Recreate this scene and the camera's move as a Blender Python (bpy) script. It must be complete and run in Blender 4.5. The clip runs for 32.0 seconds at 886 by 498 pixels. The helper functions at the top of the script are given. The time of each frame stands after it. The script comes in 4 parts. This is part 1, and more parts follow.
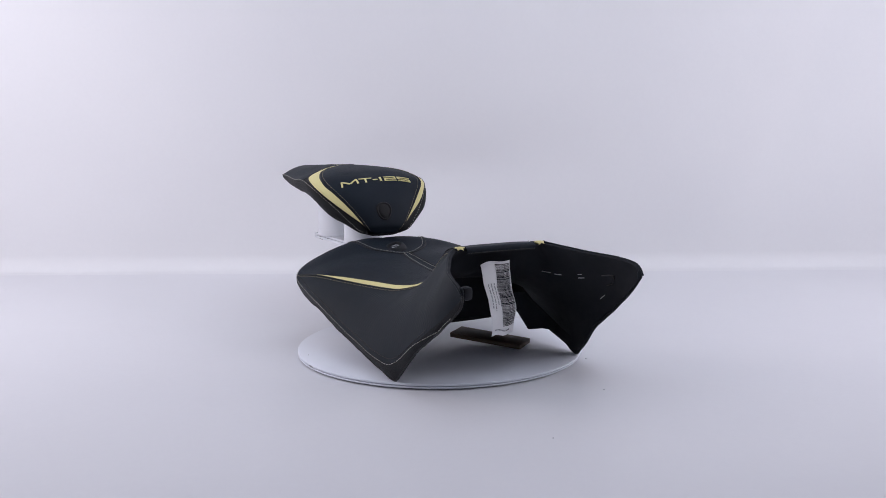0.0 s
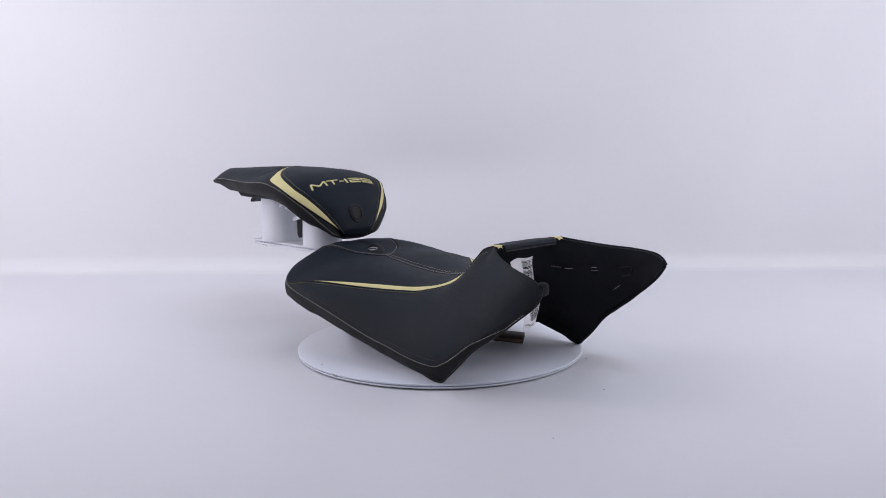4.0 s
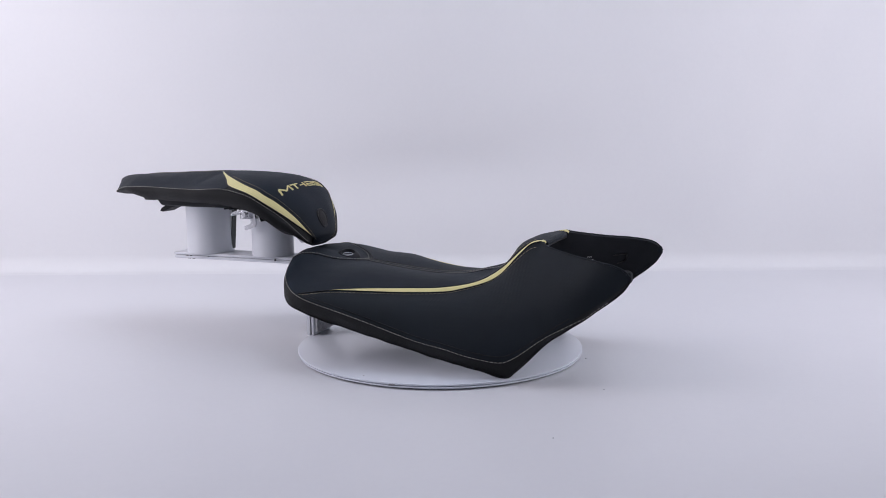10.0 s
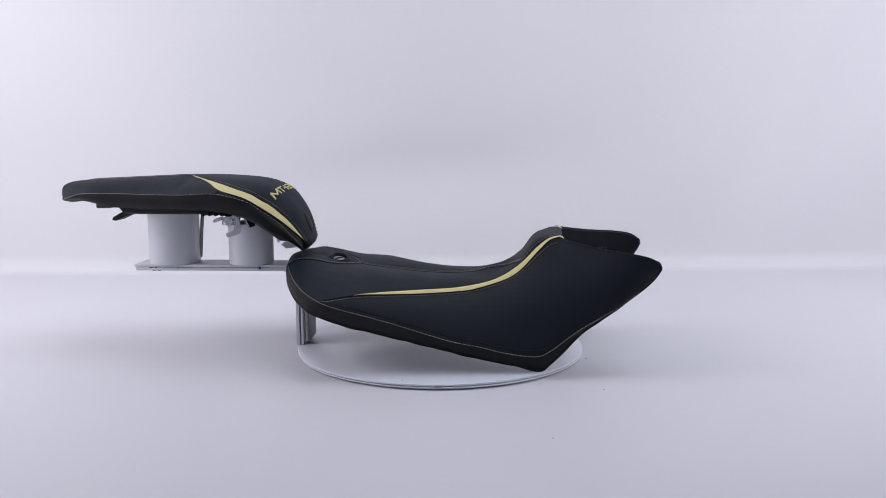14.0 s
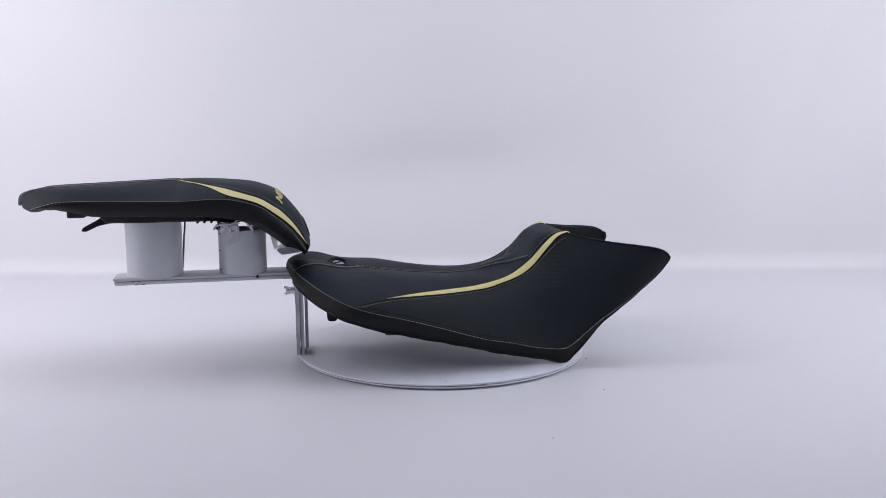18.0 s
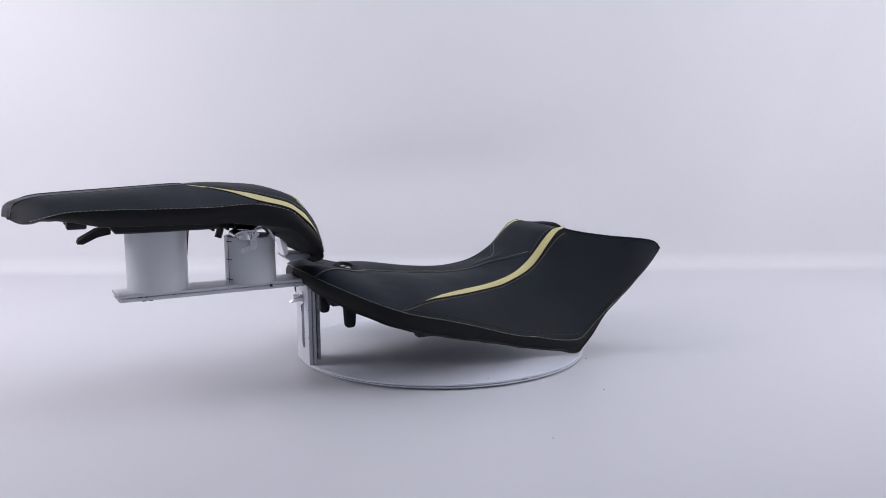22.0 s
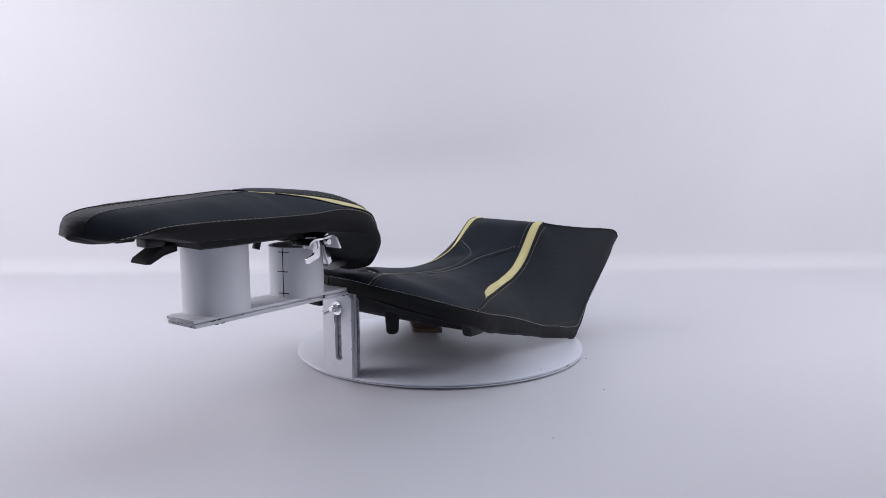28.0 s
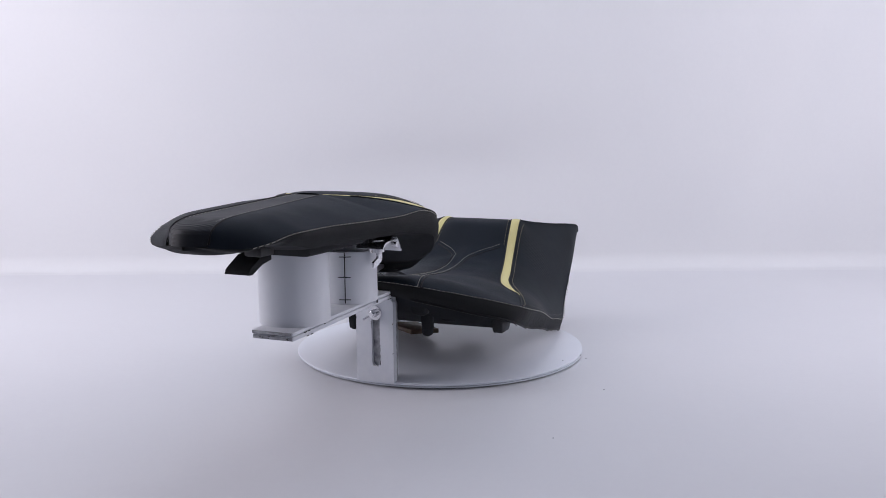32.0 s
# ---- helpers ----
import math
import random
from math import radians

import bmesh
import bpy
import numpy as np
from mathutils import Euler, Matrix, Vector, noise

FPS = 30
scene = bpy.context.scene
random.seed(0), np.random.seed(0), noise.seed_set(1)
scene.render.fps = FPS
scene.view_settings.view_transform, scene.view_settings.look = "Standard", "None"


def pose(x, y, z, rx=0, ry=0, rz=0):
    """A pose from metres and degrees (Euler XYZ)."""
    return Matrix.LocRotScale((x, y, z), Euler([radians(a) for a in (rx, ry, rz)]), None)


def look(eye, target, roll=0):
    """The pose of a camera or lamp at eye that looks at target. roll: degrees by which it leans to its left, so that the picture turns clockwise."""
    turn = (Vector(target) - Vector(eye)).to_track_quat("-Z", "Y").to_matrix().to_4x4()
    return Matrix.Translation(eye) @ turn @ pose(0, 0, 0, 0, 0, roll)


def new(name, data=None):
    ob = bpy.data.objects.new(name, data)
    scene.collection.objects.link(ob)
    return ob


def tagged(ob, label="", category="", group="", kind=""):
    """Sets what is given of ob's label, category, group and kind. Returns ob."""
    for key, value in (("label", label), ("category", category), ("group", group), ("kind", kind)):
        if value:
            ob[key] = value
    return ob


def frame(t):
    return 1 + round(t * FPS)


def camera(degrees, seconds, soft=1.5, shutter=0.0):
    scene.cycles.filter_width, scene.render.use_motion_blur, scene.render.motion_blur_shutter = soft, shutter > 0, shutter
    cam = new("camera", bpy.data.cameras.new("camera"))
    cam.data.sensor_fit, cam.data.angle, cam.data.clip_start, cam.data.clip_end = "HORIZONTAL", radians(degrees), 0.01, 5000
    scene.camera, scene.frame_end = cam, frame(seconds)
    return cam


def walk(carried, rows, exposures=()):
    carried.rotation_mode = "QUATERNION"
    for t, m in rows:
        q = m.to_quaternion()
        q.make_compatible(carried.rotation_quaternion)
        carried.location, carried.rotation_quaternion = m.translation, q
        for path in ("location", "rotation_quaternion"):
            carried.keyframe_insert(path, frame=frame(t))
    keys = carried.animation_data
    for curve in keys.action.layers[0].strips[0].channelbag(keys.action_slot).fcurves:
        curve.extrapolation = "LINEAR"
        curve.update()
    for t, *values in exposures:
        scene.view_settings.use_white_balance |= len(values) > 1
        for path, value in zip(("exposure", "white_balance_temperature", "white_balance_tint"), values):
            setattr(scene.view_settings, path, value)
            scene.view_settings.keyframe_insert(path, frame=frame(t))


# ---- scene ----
cam = camera(53.38, 32.0, soft=0.65)
EYE_POSE = pose(0, -1.2, 0.3174, 81.804, 0, -0.226) @ pose(0, 0, 0, 0, 0, -0.344)
PATH = [(0.0, EYE_POSE), (32.0, EYE_POSE)]
walk(cam, PATH)


def heading(t):
    """The turntable's turn in degrees."""
    return -63.18 + 4.0472 * t + 0.00059 * t * (32 - t)


# ---- light ----
scene.view_settings.exposure = 0.0
world = bpy.data.worlds.new("world")
scene.world = world
world.use_nodes = True
world.node_tree.nodes["Background"].inputs[0].default_value = (0.58, 0.74, 1.0, 1)
world.node_tree.nodes["Background"].inputs[1].default_value = 0.06


def softbox(name, eye, target, sx, sy, watts, colour):
    data = bpy.data.lights.new(name, "AREA")
    data.shape, data.size, data.size_y = "RECTANGLE", sx, sy
    data.energy, data.color = watts, colour
    ob = new(name, data)
    ob.matrix_world = look(eye, target)
    return ob


softbox("softbox_top", (0.0, 0.02, 1.50), (0.0, 0.18, 0.0), 1.3, 0.7, 4.2, (0.745, 0.84, 1.0))
softbox("softbox_left", (-1.30, -0.12, 0.70), (0.0, 0.58, 0.42), 0.7, 1.1, 11.0, (0.930, 0.872, 0.940))
softbox("softbox_right", (1.30, -0.12, 0.70), (0.0, 0.58, 0.42), 0.7, 1.1, 8.6, (0.910, 0.872, 0.955))


# ---- materials ----
class Nodes:
    def __init__(self, name):
        self.m = bpy.data.materials.new(name)
        self.m.use_nodes = True
        self.t = self.m.node_tree
        self.b = self.t.nodes["Principled BSDF"]
        self.co = self.t.nodes.new("ShaderNodeTexCoord").outputs["Object"]

    def add(self, kind, **ins):
        n = self.t.nodes.new(kind)
        for k, v in ins.items():
            self.put(n.inputs[k.replace("_", " ")], v)
        return n

    def put(self, socket, v):
        if isinstance(v, bpy.types.NodeSocket):
            self.t.links.new(v, socket)
        else:
            socket.default_value = v

    def noise(self, scale, detail=3.0, rough=0.5):
        return self.add("ShaderNodeTexNoise", Vector=self.co, Scale=scale, Detail=detail, Roughness=rough).outputs["Fac"]

    def ramp(self, fac, a, b, lo=0.3, hi=0.7):
        n = self.t.nodes.new("ShaderNodeValToRGB")
        n.color_ramp.elements[0].position, n.color_ramp.elements[1].position = lo, hi
        n.color_ramp.elements[0].color, n.color_ramp.elements[1].color = (*a, 1), (*b, 1)
        self.put(n.inputs[0], fac)
        return n.outputs[0]

    def math(self, op, a, b=0.0):
        n = self.t.nodes.new("ShaderNodeMath")
        n.operation = op
        self.put(n.inputs[0], a)
        self.put(n.inputs[1], b)
        return n.outputs[0]

    def bump(self, height, strength, dist, under=None):
        n = self.add("ShaderNodeBump", Height=height, Strength=strength, Distance=dist)
        if under is not None:
            self.put(n.inputs["Normal"], under)
        return n.outputs["Normal"]

    def done(self, base=None, rough=None, normal=None, metal=0.0, spec=None):
        if base is not None:
            self.put(self.b.inputs["Base Color"], base)
        if rough is not None:
            self.put(self.b.inputs["Roughness"], rough)
        if normal is not None:
            self.put(self.b.inputs["Normal"], normal)
        if spec is not None:
            self.b.inputs["Specular IOR Level"].default_value = spec
        self.b.inputs["Metallic"].default_value = metal
        return self.m


def leather(name, a, b, rough, cell=900.0, relief=0.35, spec=0.22):
    n = Nodes(name)
    vor = n.add("ShaderNodeTexVoronoi", Vector=n.co, Scale=cell).outputs["Distance"]
    wide = n.noise(9.0, 4.0)
    fine = n.noise(420.0, 2.0)
    col = n.ramp(n.math("ADD", n.math("MULTIPLY", wide, 0.7), n.math("MULTIPLY", fine, 0.3)), a, b)
    rg = n.math("ADD", rough, n.math("MULTIPLY", n.math("SUBTRACT", wide, 0.5), 0.18))
    soft = n.bump(n.noise(22.0, 2.0), 0.35, 0.004)
    return n.done(col, rg, n.bump(vor, relief, 0.0004, soft), spec=spec)


def carbon_leather(name, a, b, rough, pitch=62.0, relief=0.35, lo=0.45, hi=0.62):
    """Black vinyl pressed with a fine woven grid in patches."""
    n = Nodes(name)
    w1 = n.add("ShaderNodeTexWave", Vector=n.co, Scale=pitch, Distortion=0.0)
    w1.bands_direction = "X"
    w2 = n.add("ShaderNodeTexWave", Vector=n.co, Scale=pitch, Distortion=0.0)
    w2.bands_direction = "Z"
    grid = n.math("MULTIPLY", w1.outputs["Fac"], w2.outputs["Fac"])
    wide = n.noise(9.0, 4.0)
    patch = n.ramp(n.noise(13.0, 1.0), (0, 0, 0), (1, 1, 1), lo, hi)
    col = n.ramp(wide, a, b)
    rg = n.math("ADD", rough, n.math("MULTIPLY", n.math("SUBTRACT", wide, 0.5), 0.18))
    soft = n.bump(n.noise(22.0, 2.0), 0.35, 0.004)
    return n.done(col, rg, n.bump(n.math("MULTIPLY", grid, patch), relief, 0.0005, soft), spec=0.22)


M_TOP = leather("black_leather", (0.0047, 0.0086, 0.0144), (0.0080, 0.0135, 0.0218), 0.60, spec=0.18)
M_SIDE = carbon_leather("black_grid_leather", (0.0046, 0.0078, 0.0115), (0.0077, 0.0125, 0.0180), 0.62, 62.0, 0.42, 0.50, 0.66)
M_STRIP = carbon_leather("black_woven_leather", (0.0090, 0.0108, 0.0150), (0.0140, 0.0165, 0.0220), 0.5, 95.0, 0.5, 0.0, 0.05)
M_HEM = leather("black_vinyl_hem", (0.0068, 0.0074, 0.0082), (0.0108, 0.0116, 0.0128), 0.62, 1400.0, 0.5)
M_GOLD = leather("pale_gold_leather", (0.66, 0.595, 0.27), (0.75, 0.685, 0.34), 0.45, 1100.0, 0.25)
M_PIPING = leather("black_piping", (0.006, 0.006, 0.007), (0.010, 0.010, 0.012), 0.5, 1400.0, 0.2)


def simple(name, a, b, rough, scale, metal=0.0, relief=0.1, dist=0.0006, spec=None, vary=0.25):
    n = Nodes(name)
    f = n.noise(scale, 5.0, 0.6)
    rg = n.math("ADD", rough, n.math("MULTIPLY", n.math("SUBTRACT", n.noise(scale * 3, 3.0), 0.5), vary))
    return n.done(n.ramp(f, a, b), rg, n.bump(n.noise(scale * 6, 3.0), relief, dist), metal, spec)


M_PLASTIC = simple("black_plastic", (0.0145, 0.0155, 0.0175), (0.0210, 0.0225, 0.0255), 0.68, 30.0, spec=0.2)
M_INSIDE = simple("black_pan_inside", (0.0170, 0.0182, 0.0215), (0.0230, 0.0246, 0.0285), 0.75, 30.0, spec=0.12)
M_RUBBER = simple("black_rubber", (0.008, 0.008, 0.010), (0.014, 0.014, 0.016), 0.48, 60.0)
M_STITCH = simple("grey_thread", (0.32, 0.31, 0.28), (0.43, 0.42, 0.38), 0.8, 300.0)
M_STITCH_TAN = simple("tan_thread", (0.22, 0.19, 0.13), (0.30, 0.26, 0.18), 0.8, 300.0)
M_PVC = simple("white_pvc", (0.68, 0.705, 0.755), (0.74, 0.76, 0.80), 0.38, 14.0)
M_PAINT = simple("white_painted_metal", (0.645, 0.67, 0.725), (0.735, 0.755, 0.80), 0.42, 40.0, relief=0.25)
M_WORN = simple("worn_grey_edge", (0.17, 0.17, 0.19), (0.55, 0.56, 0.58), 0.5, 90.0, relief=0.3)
M_DISC = simple("white_disc_board", (0.715, 0.75, 0.82), (0.76, 0.79, 0.855), 0.32, 5.0, relief=0.004, vary=0.06)
M_ZINC = simple("zinc_plated_steel", (0.62, 0.62, 0.64), (0.80, 0.80, 0.82), 0.20, 50.0, metal=1.0)
# the steel's sheen is put into a pale base colour
M_STAPLE = simple("pale_sheen_wire", (0.72, 0.72, 0.74), (0.80, 0.80, 0.82), 0.4, 50.0, metal=0.3)
M_PLATE = simple("grey_brushed_plate", (0.30, 0.30, 0.33), (0.42, 0.42, 0.45), 0.36, 60.0, metal=0.6)
M_INK = simple("black_ink", (0.015, 0.015, 0.02), (0.03, 0.03, 0.035), 0.6, 100.0)
M_PAPER = simple("white_paper", (0.90, 0.90, 0.91), (0.94, 0.94, 0.94), 0.6, 60.0)
M_WOOD = simple("brown_board", (0.075, 0.046, 0.028), (0.125, 0.076, 0.046), 0.55, 25.0, relief=0.4)
M_GLOSS = simple("satin_black_rubber", (0.006, 0.007, 0.009), (0.010, 0.011, 0.014), 0.58, 20.0, relief=0.02, spec=0.25)
M_EMBLEM = simple("grey_print", (0.38, 0.40, 0.43), (0.47, 0.49, 0.52), 0.30, 80.0)


def cloth(name, a, b):
    n = Nodes(name)
    f = n.noise(1.6, 4.0)
    fine = n.noise(140.0, 3.0)
    col = n.ramp(n.math("ADD", n.math("MULTIPLY", f, 0.8), n.math("MULTIPLY", fine, 0.2)), a, b)
    return n.done(col, 0.75, n.bump(fine, 0.05, 0.0006, n.bump(n.noise(3.0, 2.0), 0.15, 0.03)), spec=0.3)


M_CLOTH = cloth("white_backdrop_cloth", (0.757, 0.764, 0.786), (0.800, 0.803, 0.819))
# pale blue chosen so the unseen front wall bounces bluish fill
M_FILL_WALL = simple("blue_grey_fill_wall", (0.36, 0.39, 0.45), (0.42, 0.45, 0.51), 0.8, 4.0)
M_FLOOR = cloth("white_floor_sheet", (0.698, 0.702, 0.734), (0.738, 0.742, 0.770))
M_FLOOR.node_tree.nodes["Principled BSDF"].inputs["Roughness"].default_value = 0.42


# ---- mesh helpers ----
BASES = {}


def thing(name, base, label, category, group="", kind=""):
    ob = new(name)
    ob.empty_display_size = 0.02
    ob.location = base
    BASES[ob] = Vector(base)
    return tagged(ob, label, category, group, kind)


def base_of(ob):
    while ob.parent:
        ob = ob.parent
    return BASES[ob]


def part(name, bm, material, parent, label="", smooth=True, kind=""):
    bmesh.ops.recalc_face_normals(bm, faces=bm.faces)
    bmesh.ops.translate(bm, verts=bm.verts, vec=-base_of(parent))
    me = bpy.data.meshes.new(name)
    bm.to_mesh(me)
    bm.free()
    me.materials.append(material)
    if smooth:
        me.polygons.foreach_set("use_smooth", [True] * len(me.polygons))
        me.set_sharp_from_angle(angle=radians(42))
    ob = new(name, me)
    ob.parent = parent
    return tagged(ob, label, kind=kind)


def spline(points, n):
    """A smooth curve through a few design points: n samples."""
    k = np.array(points, float)
    p = np.vstack([2 * k[0] - k[1], k, 2 * k[-1] - k[-2]])
    s = np.linspace(0, len(k) - 1, n)
    i = np.minimum(s.astype(int), len(k) - 2)
    x = (s - i)[:, None]
    a, b, c, d = p[i], p[i + 1], p[i + 2], p[i + 3]
    return 0.5 * (2 * b + (c - a) * x + (2 * a - 5 * b + 4 * c - d) * x**2 + (3 * b - a - 3 * c + d) * x**3)


def over(points):
    """The other coordinates of a curve as a function of its first."""
    d = spline(points, 400)
    d = d[np.argsort(d[:, 0])]
    return lambda u: np.array([np.interp(u, d[:, 0], d[:, k]) for k in range(1, d.shape[1])])


def even(path, step):
    """A path cut into even steps."""
    path = np.asarray(path, float)
    run = np.r_[0, np.cumsum(np.linalg.norm(np.diff(path, axis=0), axis=1))]
    s = np.linspace(0, run[-1], max(2, int(round(run[-1] / step)) + 1))
    return np.stack([np.interp(s, run, path[:, k]) for k in range(3)], -1)


def sheet(rows, closed=False, bm=None):
    """A grid of points as quads."""
    bm = bm or bmesh.new()
    vs = [[bm.verts.new(p) for p in r] for r in rows]
    for a, b in zip(vs, vs[1:]):
        m = len(a)
        for j in range(m if closed else m - 1):
            q = (a[j], a[(j + 1) % m], b[(j + 1) % m], b[j])
            bm.faces.new(q)
    return bm


def weld(bm, d=0.00005):
    bmesh.ops.remove_doubles(bm, verts=bm.verts, dist=d)
    return bm


def tube(path, r, sides=8, bm=None, cap=True):
    path = [Vector(p) for p in path]
    bm = bm or bmesh.new()
    rings = []
    for i, p in enumerate(path):
        t = (path[min(i + 1, len(path) - 1)] - path[max(i - 1, 0)]).normalized()
        a = t.cross(Vector((0, 0, 1)) if abs(t.z) < 0.9 else Vector((0, 1, 0))).normalized()
        b = t.cross(a)
        rings.append([bm.verts.new(p + r * (math.cos(k) * a + math.sin(k) * b)) for k in (2 * math.pi * j / sides for j in range(sides))])
    for a, b in zip(rings, rings[1:]):
        for j in range(sides):
            bm.faces.new((a[j], a[(j + 1) % sides], b[(j + 1) % sides], b[j]))
    if cap:
        bm.faces.new(rings[0][::-1])
        bm.faces.new(rings[-1])
    return bm


def stitches(path, out, length=0.0035, gap=0.0019, r=0.00034, bm=None):
    """Thread dashes along a seam, lifted by out(point)."""
    bm = bm or bmesh.new()
    pts = even(path, (length + gap) / 6)
    for i in range(1, len(pts) - 4, 6):
        run = pts[i:i + 5]
        rise = (0.0, 0.0004, 0.0006, 0.0004, 0.0)
        tube([Vector(p) + Vector(out(p)) * (0.0003 + h) for p, h in zip(run, rise)], r, 5, bm)
    return bm


def box(cx, cy, cz, sx, sy, sz, bevel=0.0, bm=None, turn=None):
    bm = bm or bmesh.new()
    got = bmesh.ops.create_cube(bm, size=1.0)["verts"]
    m = Matrix.Translation((cx, cy, cz)) @ (turn or Matrix()) @ Matrix.Diagonal((sx, sy, sz, 1))
    bmesh.ops.transform(bm, matrix=m, verts=got)
    if bevel:
        edges = list({e for v in got for e in v.link_edges})
        bmesh.ops.bevel(bm, geom=edges, offset=bevel, segments=2, affect="EDGES", profile=0.5)
    return bm


def lathe(profile, cx, cy, sides=40, bm=None):
    """Turn (radius, z) points about an upright axis."""
    rows = [[(cx + r * math.cos(a), cy + r * math.sin(a), z) for a in (2 * math.pi * j / sides for j in range(sides))] for r, z in profile]
    return sheet(rows, True, bm)


def prism(outline, thick, place):
    """A flat outline (x, y) with thickness, put by the pose place."""
    bm = bmesh.new()
    lo = [bm.verts.new((x, y, 0)) for x, y in outline]
    hi = [bm.verts.new((x, y, thick)) for x, y in outline]
    bm.faces.new(lo[::-1])
    bm.faces.new(hi)
    for i in range(len(lo)):
        j = (i + 1) % len(lo)
        bm.faces.new((lo[i], lo[j], hi[j], hi[i]))
    bmesh.ops.transform(bm, matrix=place, verts=bm.verts)
    return bm


def mesh_ob(name, bm, material, label, category="", kind="structure", smooth=False):
    bmesh.ops.recalc_face_normals(bm, faces=bm.faces)
    me = bpy.data.meshes.new(name)
    bm.to_mesh(me)
    bm.free()
    me.materials.append(material)
    if smooth:
        me.polygons.foreach_set("use_smooth", [True] * len(me.polygons))
    return tagged(new(name, me), label, category, kind=kind)


# ---- the photo booth ----
WALL_Y, FLOOR_Z = 0.676, 0.0042
mesh_ob("floor", box(0, -0.75, FLOOR_Z - 0.02, 2.9, 2.9, 0.04), M_FLOOR, "white seamless floor sheet with faint specks", "floor")


def back_cloth():
    """A hanging cloth that sweeps out onto the floor in a small curve."""
    r = 0.034
    profile = [(-0.058, FLOOR_Z - 0.0012), (-0.046, FLOOR_Z + 0.0004)]
    profile += [(-r + r * math.sin(k), FLOOR_Z + 0.0012 + r - r * math.cos(k)) for k in np.linspace(-0.35, math.pi / 2, 14)][2:]
    profile += [(0.0, FLOOR_Z + r + 1.56 * k / 56) for k in range(1, 57)]
    rows = []
    for dy, z in profile:
        row = []
        for j in range(121):
            x = -1.42 + 2.84 * j / 120
            up = min(1.0, max(0.0, z - 0.05) / 0.2)
            fold = 0.016 * noise.noise((x * 1.1, z * 0.8, 3.1)) + 0.007 * noise.noise((x * 3.0 + z, z * 1.5, 7.7))
            fold += 0.018 * math.exp(-((x - 0.80 - 0.35 * (z - 0.45)) / 0.06) ** 2)
            # broad hollow added so that a patch behind the seats shades darker
            fold += 0.032 * math.exp(-((x + 0.06) / 0.34) ** 2 - ((z - 0.180 - 0.08 * x) / 0.095) ** 2)
            fold += 0.009 * noise.noise((x * 2.2 - 0.8 * z, z * 4.0, 1.3))
            row.append((x, WALL_Y + dy + fold * up, z))
        rows.append(row)
    return sheet(rows)


mesh_ob("wall_back", back_cloth(), M_CLOTH, "white cloth backdrop hanging behind the turntable", "backdrop", smooth=True)
# side walls and ceiling stay out of view; added to enclose the light
mesh_ob("wall_left", box(-1.44, -0.75, 0.77, 0.04, 2.9, 1.62), M_CLOTH, "unseen white cloth side wall added to bounce the lamps", "wall")
mesh_ob("wall_right", box(1.44, -0.75, 0.77, 0.04, 2.9, 1.62), M_CLOTH, "unseen white cloth side wall added to bounce the lamps", "wall")
# added out of view as a reflector for the camera-facing sides
mesh_ob("wall_front", box(0, -2.22, 0.77, 2.92, 0.04, 1.62), M_FILL_WALL, "unseen blue-grey wall added before the booth to bounce fill light", "wall")
mesh_ob("ceiling", box(0, -0.75, 1.60, 2.92, 2.98, 0.04), M_CLOTH, "unseen white cloth ceiling added to bounce the lamps", "ceiling")

# ---- turntable ----
DISC_R, DISC_Z = 0.196, 0.012
turntable = thing("turntable", (0, 0, FLOOR_Z), "round white two-layer turntable disc on the floor sheet", "turntable")
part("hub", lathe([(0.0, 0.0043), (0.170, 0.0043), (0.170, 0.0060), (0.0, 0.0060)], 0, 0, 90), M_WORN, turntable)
part("base_board", lathe([(0.0, 0.0060), (0.1930, 0.0060), (0.1948, 0.0066), (0.1948, 0.0078), (0.1930, 0.0084), (0.0, 0.0084)], 0.0012, -0.0014, 120), M_DISC, turntable)
part("top_board", lathe([(0.0, 0.0090), (0.195, 0.0090), (DISC_R, 0.0096), (DISC_R, 0.0113), (0.195, DISC_Z), (0.0, DISC_Z)], 0, 0, 120), M_DISC, turntable)

part("dirt_speck", box(-0.025, -0.1835, DISC_Z + 0.0003, 0.0016, 0.0012, 0.0008, 0.0002), M_WORN, turntable)
part("rim_scuff", box(0.0187, -0.1945, 0.0094, 0.0085, 0.0030, 0.0012, 0.0004, turn=Matrix.Rotation(radians(5.5), 4, "Z")), M_WORN, turntable, "dark scuff on the disc's rim")


# ---- bracket that carries the rear seat ----
bracket = thing("seat_bracket", (-0.188, -0.002, DISC_Z), "white painted steel L bracket with a slotted upright", "bracket")
BAR = Matrix.Translation((-0.2965, -0.0085, 0)) @ Matrix.Rotation(radians(2.2), 4, "Z")
bm = box(-0.0014, 0, 0.1178, 0.2488, 0.045, 0.0046, 0.0014)
bmesh.ops.transform(bm, matrix=BAR, verts=bm.verts)
part("lower_bar", bm, M_PAINT, bracket)
bm = box(-0.002, 0, 0.1226, 0.250, 0.045, 0.0040, 0.0012)
bmesh.ops.transform(bm, matrix=BAR, verts=bm.verts)
part("upper_bar", bm, M_PAINT, bracket)


